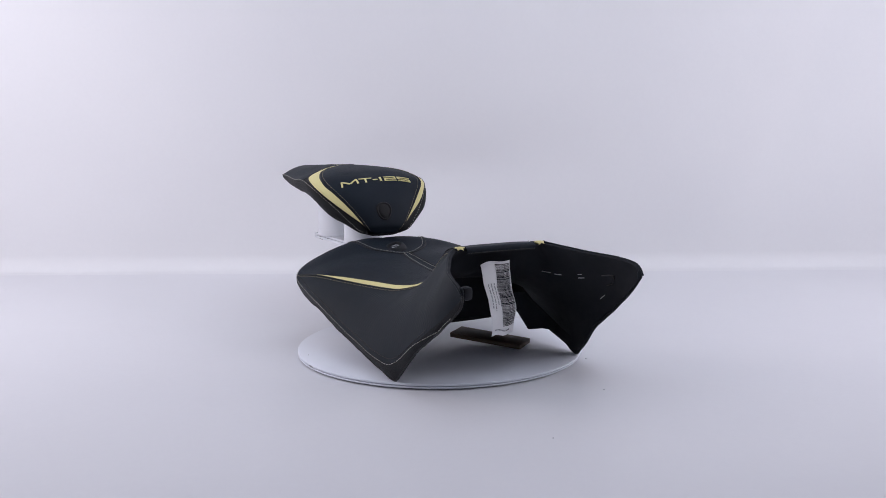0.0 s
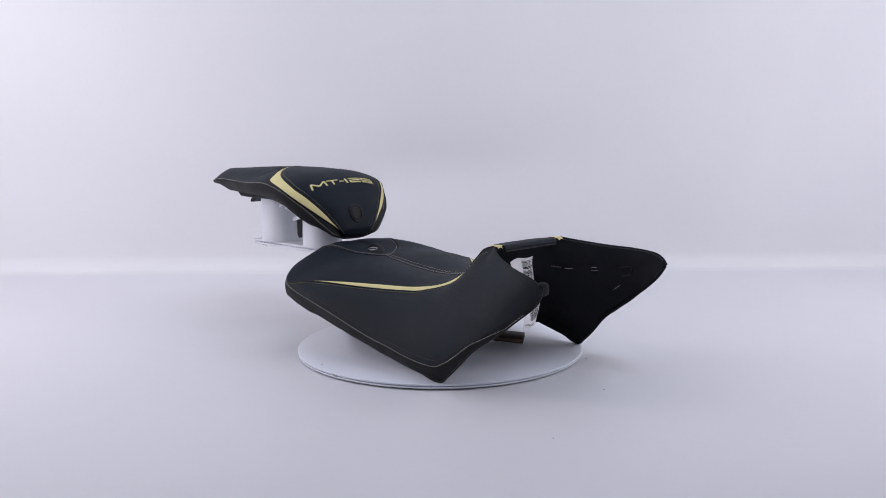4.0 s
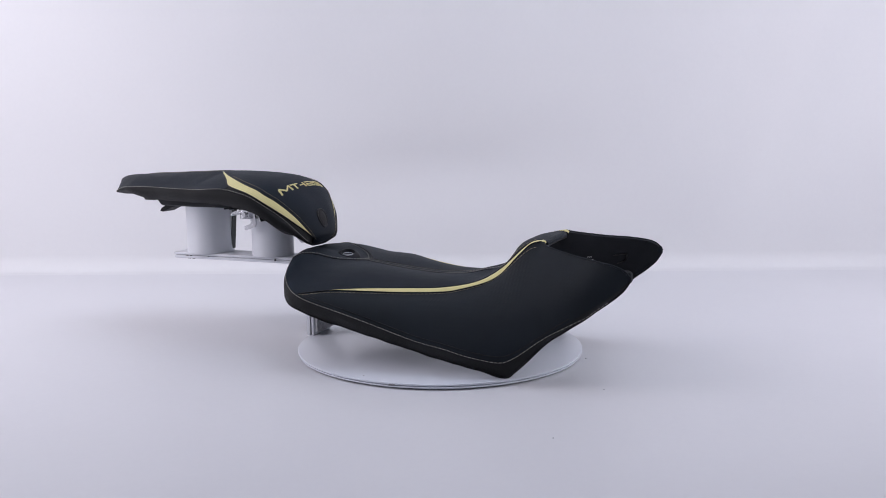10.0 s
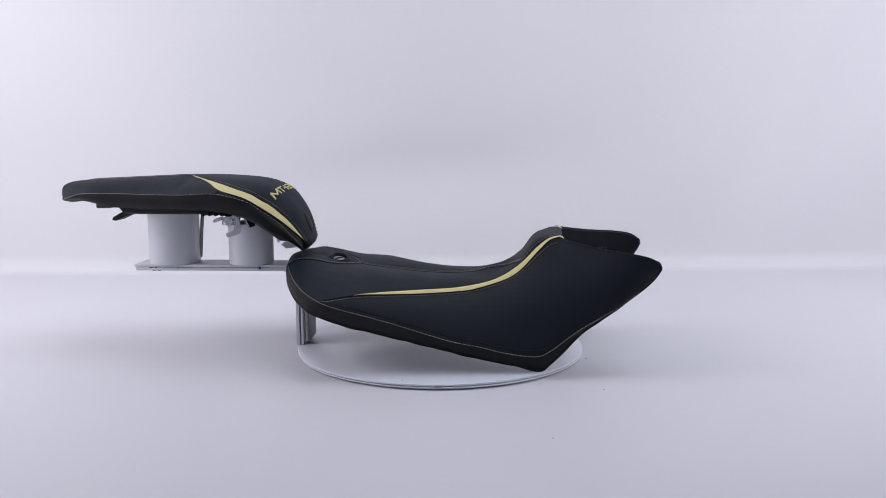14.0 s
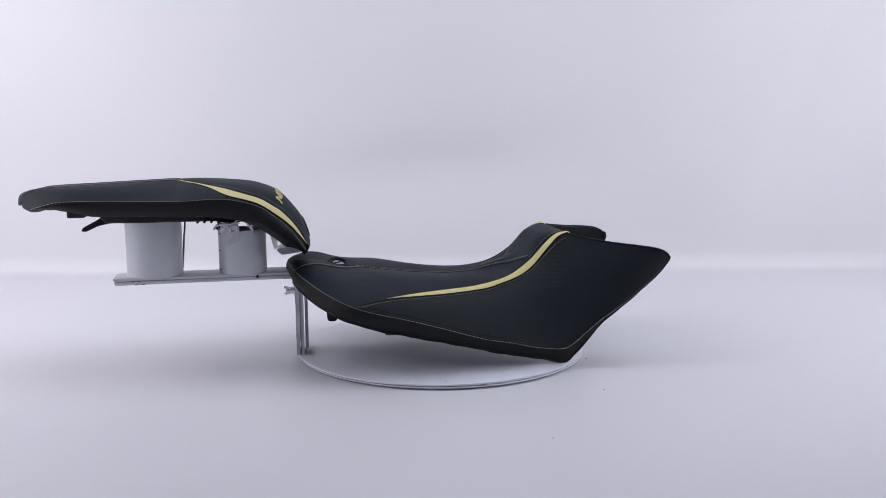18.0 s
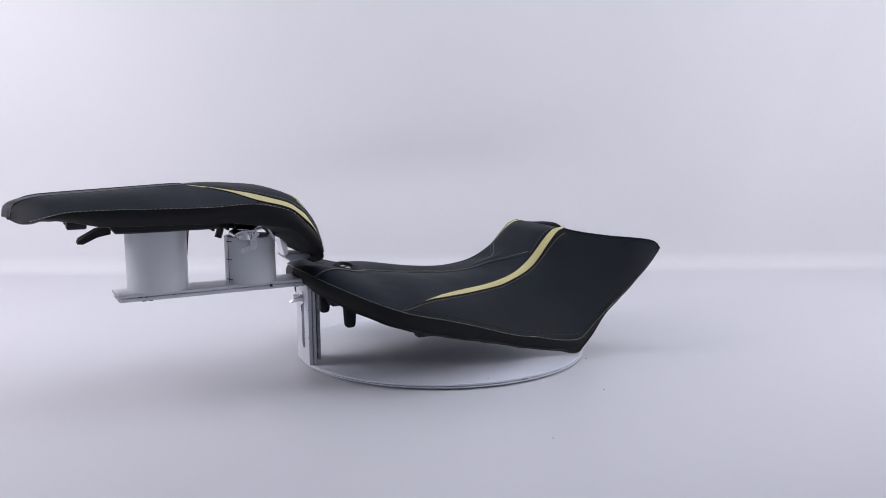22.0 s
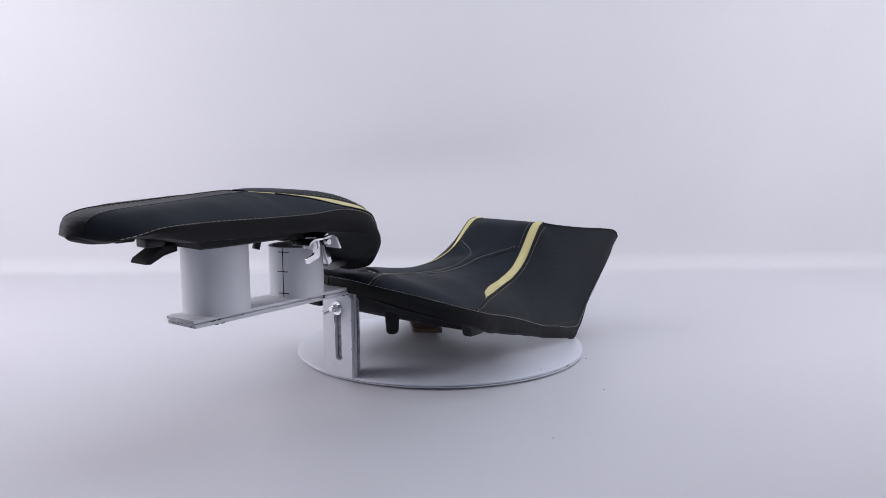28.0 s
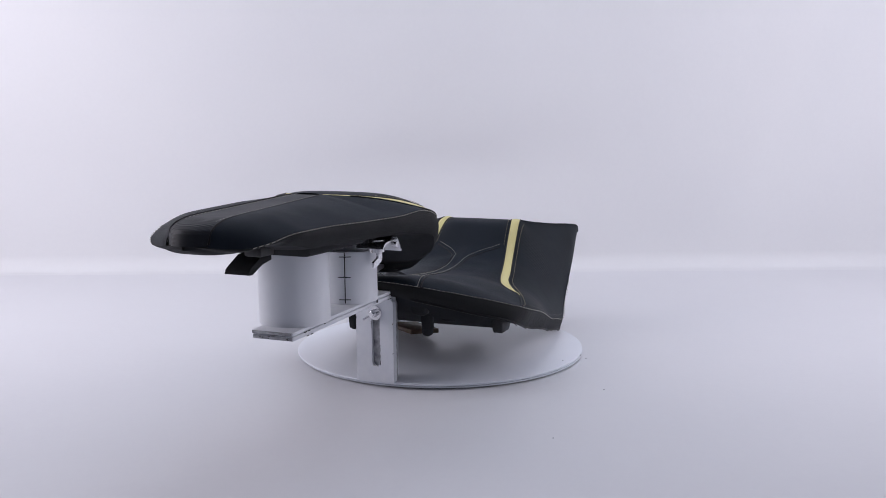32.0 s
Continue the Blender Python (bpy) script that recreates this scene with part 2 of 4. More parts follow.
def slotted(u, thick, z0, z1, half, slot0, slot1, slot_half, mid):
    """An upright plate with a rounded slot through it."""
    outer = [(-half, z0), (half, z0), (half, z1 - 0.006), (half - 0.006, z1), (-half + 0.006, z1), (-half, z1 - 0.006)]
    hole = []
    for k in range(9):
        a = math.pi * k / 8
        hole.append((mid + slot_half * math.cos(a), slot1 + slot_half * math.sin(a)))
    for k in range(9):
        a = math.pi + math.pi * k / 8
        hole.append((mid + slot_half * math.cos(a), slot0 + slot_half * math.sin(a)))
    bm = bmesh.new()
    loops = []
    for x in (u - thick / 2, u + thick / 2):
        edges = []
        for ring in (outer, hole):
            vs = [bm.verts.new((x, y - 0.002, z)) for y, z in ring]
            edges += [bm.edges.new((vs[i], vs[(i + 1) % len(vs)])) for i in range(len(vs))]
            loops.append(vs)
        bmesh.ops.triangle_fill(bm, use_beauty=True, edges=edges)
    for a, b in ((loops[0], loops[2]), (loops[1], loops[3])):
        for i in range(len(a)):
            j = (i + 1) % len(a)
            bm.faces.new((a[i], a[j], b[j], b[i]))
    return bm


part("upright", slotted(-0.1955, 0.0045, DISC_Z, 0.1155, 0.0245, 0.036, 0.092, 0.0055, -0.0015), M_PAINT, bracket)
part("rear_upright", box(-0.1895, -0.002, 0.0637, 0.0040, 0.048, 0.1035, 0.0012), M_PAINT, bracket)
# thin grey strip between the two uprights, filling the slot
part("slot_backing", box(-0.1923, -0.0035, 0.064, 0.0008, 0.014, 0.072), M_WORN, bracket, "thin grey strip behind the slot")
part("inner_angle", box(-0.1835, -0.002, 0.066, 0.0035, 0.046, 0.098, 0.0010), M_WORN, bracket)


def wing_nut(cx, cy, cz):
    bm = lathe([(0, -0.004), (0.0062, -0.004), (0.0050, 0.005), (0.0030, 0.006), (0, 0.006)], 0, 0, 20)
    for s in (-1, 1):
        pts = [(0.004, -0.002), (0.012, 0.002), (0.016, 0.009), (0.0135, 0.0125), (0.0095, 0.010), (0.004, 0.005)]
        m = Matrix.Rotation(radians(90), 4, "X") @ Matrix.Translation((0, 0, -0.0013))
        p = prism([(s * x, y) for x, y in pts][::s], 0.0026, m)
        me = bpy.data.meshes.new("tmp")
        p.to_mesh(me)
        p.free()
        bm.from_mesh(me)
        bpy.data.meshes.remove(me)
    turn = Matrix.Translation((cx, cy, cz)) @ Matrix.Diagonal((0.78, 0.78, 0.78, 1)) @ Matrix.Rotation(radians(-90), 4, "Y") @ Matrix.Rotation(radians(-56), 4, "Z")
    bmesh.ops.transform(bm, matrix=turn, verts=bm.verts)
    return bm


bolt = part("bolt", tube([(-0.2095, -0.0035, 0.0955), (-0.182, -0.0035, 0.0955)], 0.003, 12), M_ZINC, bracket, "zinc-plated bolt")
part("wing_nut", wing_nut(-0.2025, -0.0035, 0.0955), M_ZINC, bracket, "zinc-plated wing nut")
part("washer", tube([(-0.1995, -0.0035, 0.0955), (-0.1978, -0.0035, 0.0955)], 0.0085, 20), M_ZINC, bracket)


ink = box(-0.2453, -0.0315, 0.1205, 0.0032, 0.0006, 0.0034)
part("ink_mark", ink, M_INK, bracket, "small black pen mark")
bm = box(-0.1272, 0, 0.1226, 0.0006, 0.0425, 0.0026)
bmesh.ops.transform(bm, matrix=BAR, verts=bm.verts)
part("worn_end", bm, M_WORN, bracket, "bare worn metal edge")
bm = box(-0.1258, 0, 0.1178, 0.0006, 0.0425, 0.0032)
bmesh.ops.transform(bm, matrix=BAR, verts=bm.verts)
part("worn_end", bm, M_WORN, bracket, "bare worn metal edge")


rng = random.Random(11)
for k in range(9):
    y, w = rng.uniform(-0.019, 0.019), rng.uniform(0.0010, 0.0026)
    bm = box(-0.1260, y, rng.choice((0.1170, 0.1190, 0.1178)), 0.0010, w, rng.uniform(0.0004, 0.0009))
    bmesh.ops.transform(bm, matrix=BAR, verts=bm.verts)
    part("paint_chip", bm, M_INK, bracket)
for k in range(7):
    bm = box(rng.uniform(-0.115, 0.10), -0.0227, rng.choice((0.1158, 0.1201)), rng.uniform(0.0015, 0.0050), 0.0008, rng.uniform(0.0005, 0.0010))
    bmesh.ops.transform(bm, matrix=BAR, verts=bm.verts)
    part("paint_chip", bm, M_INK, bracket)
for k in range(3):
    part("paint_chip", box(-0.1980, rng.choice((-0.0262, 0.0222)), rng.uniform(0.02, 0.11), 0.0008, 0.0008, rng.uniform(0.001, 0.004)), M_INK, bracket)


for k in range(12):
    edge = -0.0035 + rng.choice((-1, 1)) * 0.0058
    part("paint_chip", box(-0.1979, edge, rng.uniform(0.034, 0.090), 0.0006, rng.uniform(0.0003, 0.0008), rng.uniform(0.0015, 0.0060)), rng.choice((M_INK, M_WORN, M_WORN)), bracket)
part("paint_chip", box(-0.1979, -0.0035, 0.0312, 0.0006, 0.0070, 0.0008), M_WORN, bracket)


# ---- plastic pipes ----
def pipe(name, cx, cy, r, z0, z1, label):
    ob = thing(name, (cx, cy, z0), label, "pipe", "pipes under the rear seat")
    w = 0.0032
    part("tube", lathe([(r - w, z0), (r, z0), (r, z1), (r - w, z1), (r - w, z0)], cx, cy, 64), M_PVC, ob)
    return ob


BAR_TOP = 0.1247
pipe("plastic_pipe", -0.3750, -0.0082, 0.0348, BAR_TOP, 0.197, "white plastic pipe section standing on the bracket")
pipe_small = pipe("plastic_pipe", -0.2640, -0.0073, 0.0306, BAR_TOP, 0.181, "white plastic pipe section with inked ruler marks")


def ink_on_pipe(cx, cy, r, a0, a1, z0, z1, n=8):
    rows = []
    for z in (z0, z1):
        rows.append([(cx + (r + 0.0003) * math.cos(radians(a0 + (a1 - a0) * k / n)), cy + (r + 0.0003) * math.sin(radians(a0 + (a1 - a0) * k / n)), z) for k in range(n + 1)])
    return sheet(rows)


for i, (z, a, b) in enumerate(((0.1763, 190, 214), (0.1543, 186, 212), (0.1300, 188, 212))):
    part("tick_mark", ink_on_pipe(-0.2640, -0.0073, 0.0306, a, b, z - 0.0005, z + 0.0005), M_INK, pipe_small)
part("ruler_line", ink_on_pipe(-0.2640, -0.0073, 0.0306, 199.5, 201.5, 0.126, 0.181, 2), M_INK, pipe_small)

# ---- front (rider) seat ----
# half curves of the right-hand side: forward, half width, height
R_GIN = [(-0.130, 0.1625, 0.1023), (-0.090, 0.1452, 0.1066), (-0.072, 0.1318, 0.1068), (-0.053, 0.1165, 0.1066), (-0.012, 0.0935, 0.1057), (0.033, 0.0772, 0.1066), (0.0775, 0.0655, 0.1149), (0.109, 0.0582, 0.1330), (0.135, 0.0540, 0.1580), (0.150, 0.0515, 0.1685), (0.163, 0.0480, 0.1700)]
R_GOUT = [(-0.130, 0.1628, 0.1021), (-0.090, 0.1456, 0.1062), (-0.044, 0.1240, 0.1040), (-0.007, 0.1060, 0.1022), (0.030, 0.0905, 0.1022), (0.058, 0.0835, 0.1055), (0.104, 0.0715, 0.1210), (0.135, 0.0672, 0.1520), (0.149, 0.0655, 0.1658), (0.163, 0.0630, 0.1705)]
R_T = [(0.163, 0.0635, 0.1702), (0.1774, 0.0776, 0.1664), (0.2106, 0.0975, 0.1612), (0.240, 0.1130, 0.1583), (0.2650, 0.1205, 0.1545), (0.2770, 0.1205, 0.1492), (0.2838, 0.1192, 0.1415)]
R_S = [(-0.2065, 0.0, 0.1358), (-0.203, 0.030, 0.1342), (-0.195, 0.066, 0.1296), (-0.174, 0.1150, 0.1198), (-0.152, 0.1465, 0.1103), (-0.131, 0.1622, 0.1026), (-0.110, 0.1660, 0.0960), (-0.072, 0.1650, 0.0862), (-0.033, 0.1605, 0.0745), (0.028, 0.1520, 0.0545), (0.0644, 0.1490, 0.0470), (0.098, 0.1450, 0.0385), (0.1335, 0.1390, 0.0336), (0.150, 0.1350, 0.0395), (0.163, 0.1320, 0.0484), (0.1786, 0.1305, 0.0605), (0.200, 0.1282, 0.0755), (0.220, 0.1258, 0.0895), (0.240, 0.1235, 0.1030), (0.262, 0.1205, 0.1195), (0.2775, 0.1172, 0.1330), (0.2838, 0.1182, 0.1405)]
R_E = [(-0.2055, 0.0, 0.1190), (-0.202, 0.036, 0.1170), (-0.195, 0.072, 0.1110), (-0.174, 0.1190, 0.0990), (-0.149, 0.1520, 0.0885), (-0.124, 0.1570, 0.0785), (-0.0956, 0.1545, 0.0690), (-0.062, 0.1500, 0.0610), (-0.007, 0.1480, 0.0475), (0.048, 0.1410, 0.0330), (0.098, 0.1375, 0.0225), (0.1373, 0.1315, 0.0128), (0.150, 0.1300, 0.0210), (0.164, 0.1290, 0.0338), (0.1845, 0.1250, 0.0563), (0.209, 0.1215, 0.0737), (0.2335, 0.1185, 0.0910), (0.256, 0.1160, 0.1085), (0.2745, 0.1140, 0.1248), (0.2838, 0.1172, 0.1398)]
R_C = [(-0.2065, 0.1358), (-0.200, 0.1374), (-0.190, 0.1381), (-0.165, 0.1348), (-0.135, 0.1284), (-0.100, 0.1222), (-0.050, 0.1158), (0.000, 0.1123), (0.030, 0.1135), (0.050, 0.1166), (0.070, 0.1232), (0.090, 0.1290), (0.102, 0.1335), (0.110, 0.1390), (0.118, 0.1500), (0.1257, 0.1610), (0.133, 0.1665), (0.1414, 0.1692), (0.152, 0.1707), (0.163, 0.1704)]
R_PAD = [(-0.2065, 0.0), (-0.170, 0.0042), (-0.130, 0.0026), (-0.080, 0.0062), (-0.030, 0.0044), (0.030, 0.0018), (0.080, -0.0042), (0.105, -0.0008), (0.125, 0.0), (0.163, 0.0)]

gin, gout, tline, sline, eline_plain, cline, pads = (over(c) for c in (R_GIN, R_GOUT, R_T, R_S, R_E, R_C, R_PAD))


def eline(u):
    """The hem's free edge, a little wavy where the vinyl is pulled round the pan."""
    w, z = eline_plain(u)
    k = min(1.0, max(0.0, (u + 0.19) / 0.03)) * min(1.0, max(0.0, (0.27 - u) / 0.03))
    return np.array((w, z + k * (0.0010 * math.sin(u * 41 + 0.4) * math.sin(u * 96) * 0.6 + 0.00025 * math.sin(u * 233 + 0.7))))


def crown(u):
    """Half width and height of the top panel's edge."""
    return sline(u) if u < -0.130 else gin(u)


def top_point(u, x):
    w, zb = crown(u)
    zc = cline(u)[0]
    p = 2.6 if u < 0.09 else min(6.0, 2.6 + 70 * (u - 0.09))
    return (u, w * x, zb + (zc - zb) * (1 - abs(x) ** p) + pads(u)[0] * math.sin(math.pi * min(1.0, abs(x))))


def brow(u):
    """The side panel's upper edge."""
    return gout(u) if u < 0.163 else tline(u)


SIDE_U, SIDE_X = np.linspace(-0.130, 0.2838, 180), np.linspace(0, 1, 25)


def taut():
    """The side cover drawn taut between its two edges, with a little padding: half width and height over SIDE_U and SIDE_X."""
    a, b = (np.array([f(u) for u in SIDE_U]) for f in (brow, sline))
    d = b - a
    span = np.linalg.norm(d, axis=1)
    g = a[:, None] + d[:, None] * SIDE_X[None, :, None]
    along = (1 / (SIDE_U[1] - SIDE_U[0])) ** 2
    across = ((len(SIDE_X) - 1) / np.maximum(span, 0.01))[1:-1, None, None] ** 2
    for _ in range(1500):
        near = along * (g[:-2, 1:-1] + g[2:, 1:-1]) + across * (g[1:-1, :-2] + g[1:-1, 2:])
        g[1:-1, 1:-1] = near / (2 * along + 2 * across)
    n = np.stack([-d[:, 1], d[:, 0]], -1) + 0.012 * np.array((0.6, 0.8))
    n = n / np.linalg.norm(n, axis=1)[:, None]
    k = np.exp(-0.5 * (np.arange(-24, 25) / 10.0) ** 2)
    full = np.vstack([np.repeat(n[:1], 24, 0), n, np.repeat(n[-1:], 24, 0)])
    n = np.stack([np.convolve(full[:, c], k / k.sum(), "valid") for c in (0, 1)], -1)
    pad = 0.006 * np.minimum(1.0, span / 0.06)[:, None] * np.sin(math.pi * SIDE_X)[None]
    return g + pad[..., None] * n[:, None], n


TAUT, TAUT_OUT = taut()


def side_point(u, x, side, lift=0.0):
    """From the upper edge (x = 0) to the seam (x = 1)."""
    p = (u - SIDE_U[0]) / (SIDE_U[1] - SIDE_U[0])
    q = x * (len(SIDE_X) - 1)
    i, j = min(max(int(p), 0), len(SIDE_U) - 2), min(max(int(q), 0), len(SIDE_X) - 2)
    p, q = p - i, q - j
    w = (TAUT[i, j] * (1 - q) + TAUT[i, j + 1] * q) * (1 - p) + (TAUT[i + 1, j] * (1 - q) + TAUT[i + 1, j + 1] * q) * p
    w = w + lift * (TAUT_OUT[i] * (1 - p) + TAUT_OUT[i + 1] * p)
    return (u, side * w[0], w[1])


rider = thing("rider_seat", (0.0, 0.0, DISC_Z), "black leather motorcycle front seat with pale gold stripes and grey stitching", "seat")

us = np.r_[-0.2065 + 0.0765 * (1 - np.cos(np.linspace(0, math.pi / 2, 22))), np.linspace(-0.128, 0.163, 70)]
part("top_panel", weld(sheet([[top_point(u, x) for x in np.linspace(-1, 1, 41)] for u in us])), M_TOP, rider, "smooth black leather seat top")

for side in (-1, 1):
    su = np.r_[np.linspace(-0.130, 0.150, 70), np.linspace(0.153, 0.2838, 44)]
    part("side_panel", weld(sheet([[side_point(u, x, side) for x in np.linspace(0, 1, 19)] for u in su])), M_SIDE, rider, "black leather side pressed with a fine grid")
    gu = np.linspace(-0.090, 0.163, 64)
    rows = []
    for u in gu:
        a, b = gin(u), gout(u)
        d = b - a
        n = np.array((-d[1], d[0])) / (np.linalg.norm(d) + 1e-9)
        rows.append([(u, side * (a + d * x + n * (0.0016 * math.sin(math.pi * x)))[0], (a + d * x + n * (0.0016 * math.sin(math.pi * x)))[1]) for x in np.linspace(0, 1, 7)])
    for k in np.linspace(math.radians(80), math.radians(38), 4):
        mid = rows[63][4][1]
        rows.append([(0.164 + 0.0044 * math.cos(k), mid + (0.40 + 0.14 * k) * (v - mid), z - 0.0050 - 0.0010 * (1 - k) + 0.0042 * math.sin(k)) for _, v, z in rows[63]])
    part("gold_stripe", weld(sheet(rows)), M_GOLD, rider, "pale gold leather stripe")
    hu = np.r_[-0.2065 + 0.0765 * (1 - np.cos(np.linspace(0, math.pi / 2, 22))), np.linspace(-0.127, 0.2838, 96)]
    rows = []
    for u in hu:
        a, b = sline(u), eline(u)
        row = []
        for x in np.linspace(0, 1, 7):
            q = a + (b - a) * x
            row.append((u - 0.0020 * math.sin(math.pi * x) * min(1.0, max(0.0, (-0.15 - u) / 0.04)), side * (q[0] + (0.0010 + 0.0026 * math.exp(-((u + 0.14) / 0.05) ** 2)) * math.sin(math.pi * x)), q[1]))
        rows.append(row)
    part("hem", weld(sheet(rows)), M_HEM, rider, "matt black vinyl hem")
    # piping along the free edges
    edge = [(u, side * eline(u)[0], eline(u)[1]) for u in np.linspace(-0.2, 0.2836, 120)]
    part("edge_piping", tube(even(edge, 0.004), 0.0014), M_PIPING, rider)
    rim = [(u, side * tline(u)[0], tline(u)[1] - 0.0008) for u in np.linspace(0.163, 0.2836, 60)]
    part("rim_piping", tube(even(rim, 0.003), 0.0012), M_SIDE, rider)
    for name, c, r in (("stripe_piping", gin, 0.0008), ("stripe_piping", gout, 0.0008)):
        path = [(u, side * c(u)[0], c(u)[1] + 0.0004) for u in np.linspace(-0.128, 0.163, 80)]
        part(name, tube(even(path, 0.004), r, 6), M_PIPING, rider)


for side in (-1, 1):
    path = []
    for u in np.linspace(-0.118, 0.215, 100):
        a, b = np.array(side_point(u, 0.0, side)), np.array(side_point(u, 1.0, side))
        path.append(side_point(u, 1.0 - min(0.5, 0.0044 / (np.linalg.norm(b - a) + 1e-6)), side))
    part("welt", tube(even(path, 0.004), 0.0006, 6), M_PIPING, rider)


def outward(p):
    v = Vector((0.0, p[1] * 5, 0.6))
    return v.normalized()


for side in (-1, 1):
    path = []
    for u in hu[hu < 0.262]:
        k = min(1.0, max(0.0, (u - 0.190) / 0.045))
        w, z = sline(u) * (1 - k) + (eline(u) + np.array((0.0012, 0.0012))) * k
        path.append((u, side * (w + 0.0006), z - 0.0012))
    part("seam_stitching", stitches(even(path, 0.002), outward), M_STITCH, rider, kind="stuff")
    path = []
    for u in np.linspace(-0.128, 0.160, 90):
        wide = np.linalg.norm(np.array(side_point(u, 0.0, side)) - np.array(side_point(u, 1.0, side)))
        path.append(side_point(u, min(0.5, 0.0044 / (wide + 1e-6)), side, 0.0003))
    part("stripe_stitching", stitches(path, outward), M_STITCH_TAN, rider, kind="stuff")
    q = [(-0.113, 0.0030), (-0.084, 0.0052), (-0.044, 0.0060), (0.0, 0.0062), (0.044, 0.0068), (0.070, 0.0085), (0.086, 0.0125), (0.098, 0.0225), (0.106, 0.0360), (0.1125, 0.0490)]
    path = [(u, side * w, top_point(u, w / max(crown(u)[0], 1e-3))[2] + 0.0003) for u, w in spline(q, 80)]
    part("centre_stitching", stitches(path, lambda p: (0, 0, 1), 0.0032, 0.0018, 0.00032), M_STITCH, rider, kind="stuff")
    path = []
    for u in np.linspace(0.112, 0.155, 14):
        w = gin(u)[0] - 0.0035
        path.append((u, side * w, top_point(u, w / crown(u)[0])[2] + 0.0004))
    part("stripe_stitching", stitches(path, lambda p: (0, 0, 1)), M_STITCH_TAN, rider, kind="stuff")
    q = [(-0.113, 0.0), (-0.117, 0.015), (-0.137, 0.0385), (-0.163, 0.0510), (-0.198, 0.0590)]
    path = [(u, side * w, top_point(u, w / max(crown(u)[0], 1e-3))[2] + 0.0003) for u, w in spline(q, 50)]
    part("yoke_stitching", stitches(path, lambda p: (0, 0, 1), 0.0032, 0.0018, 0.00032), M_STITCH, rider, kind="stuff")

ridge = [top_point(0.163, x) for x in np.linspace(-1, 1, 41)]
lip = ((-0.0004, 0.0), (0.0022, -0.0006), (0.0038, -0.0025), (0.0042, -0.0050), (0.0030, -0.0072), (0.0004, -0.0086))
part("front_roll", weld(sheet([[(u + a, v, z + b) for u, v, z in ridge] for a, b in lip])), M_TOP, rider, "black leather rolled over the front edge")
part("front_piping", tube(even([(u + 0.0034, v * 0.98, z - 0.0072) for u, v, z in ridge], 0.004), 0.0009, 6), M_PIPING, rider)


def shell():
    """The moulded pan under the cover, a little inside it."""
    bm = bmesh.new()
    t = 0.005
    for side in (-1, 1):
        rows = []
        for u in np.r_[np.linspace(-0.196, 0.150, 60), np.linspace(0.153, 0.2825, 44)]:
            row = []
            e = eline(u)
            row.append((u, side * (e[0] - 0.001), e[1] + 0.0005))
            row.append((u, side * (e[0] - t * 0.4), e[1] + 0.0015))
            for x in np.linspace(1, 0, 9):
                if u > -0.130:
                    p = side_point(u, x, 1, -t)
                    row.append((u, side * p[1], p[2] - 0.001))
                else:
                    w, z = sline(u)
                    row.append((u, side * max(0.0, w - t), z - t))
            if u <= 0.163:
                for x in np.linspace(1, 0, 13):
                    p = top_point(u, x * 0.97)
                    row.append((u, side * abs(p[1]), p[2] - t))
            else:
                w, z = tline(u)
                row += [(u, side * (w - 0.001 - 0.004 * k / 12), z - 0.001 - 0.001 * k / 12) for k in range(13)][::-1]
            rows.append(row)
        sheet(rows, bm=bm)
    return weld(bm)


part("base_pan", shell(), M_INSIDE, rider, "black moulded plastic seat pan")
rows = []
for u, z, w in ((-0.188, 0.112, 0.050), (-0.180, 0.100, 0.070), (-0.150, 0.083, 0.100), (-0.120, 0.071, 0.108), (-0.085, 0.059, 0.110), (-0.040, 0.048, 0.108), (0.000, 0.0445, 0.102), (0.026, 0.0440, 0.094), (0.034, 0.050, 0.088), (0.036, 0.090, 0.050)):
    z += 0.003
    rows.append([(u, v, h) for v, h in ((-w - 0.012, z + 0.016), (-w, z + 0.006), (-w + 0.006, z), (-w * 0.4, z - 0.001), (w * 0.4, z - 0.001), (w - 0.006, z), (w, z + 0.006), (w + 0.012, z + 0.016))])
part("pan_belly", sheet(rows), M_INSIDE, rider, "ribbed black underside of the seat pan")
rows = []
for x in np.linspace(-1, 1, 25):
    p = top_point(0.034, 0.95 * x)
    rows.append([(0.034, p[1], max(p[2] - 0.0046 - d, 0.058)) for d in (0.0, 0.02, 0.05)])
part("pan_bulkhead", sheet(rows), M_INSIDE, rider, "black moulded wall across the hollow pan")

# rubber grommet with a white mark on the seat top
z_eye = top_point(-0.140, 0.03)[2]
EYE_AT = Matrix.Translation((-0.140, -0.005, z_eye - 0.0020)) @ Matrix.Rotation(radians(17), 4, "X") @ Matrix.Rotation(radians(9), 4, "Y")


def turned(profile, sides=32):
    bm = lathe(profile, 0, 0, sides)
    bmesh.ops.transform(bm, matrix=EYE_AT, verts=bm.verts)
    return bm


grommet = part("grommet", turned([(0.0190, -0.006), (0.0172, 0.0010), (0.0152, 0.0042), (0.0126, 0.0062), (0.0104, 0.0068), (0.0090, 0.0058), (0.0084, 0.0032), (0.0, 0.0030)]), M_GLOSS, rider, "black rubber emblem button")
part("emblem_disc", turned([(0.0078, 0.0028), (0.0076, 0.0034), (0.0, 0.0036)]), M_EMBLEM, grommet, "small grey round emblem")
part("emblem_mark", tube([EYE_AT @ Vector(q) for q in ((-0.0050, -0.0020, 0.0038), (0.0005, 0.0008, 0.0041), (0.0010, 0.0030, 0.0041), (0.0042, 0.0036, 0.0038))], 0.0012, 6), M_INK, grommet, "black curved mark")
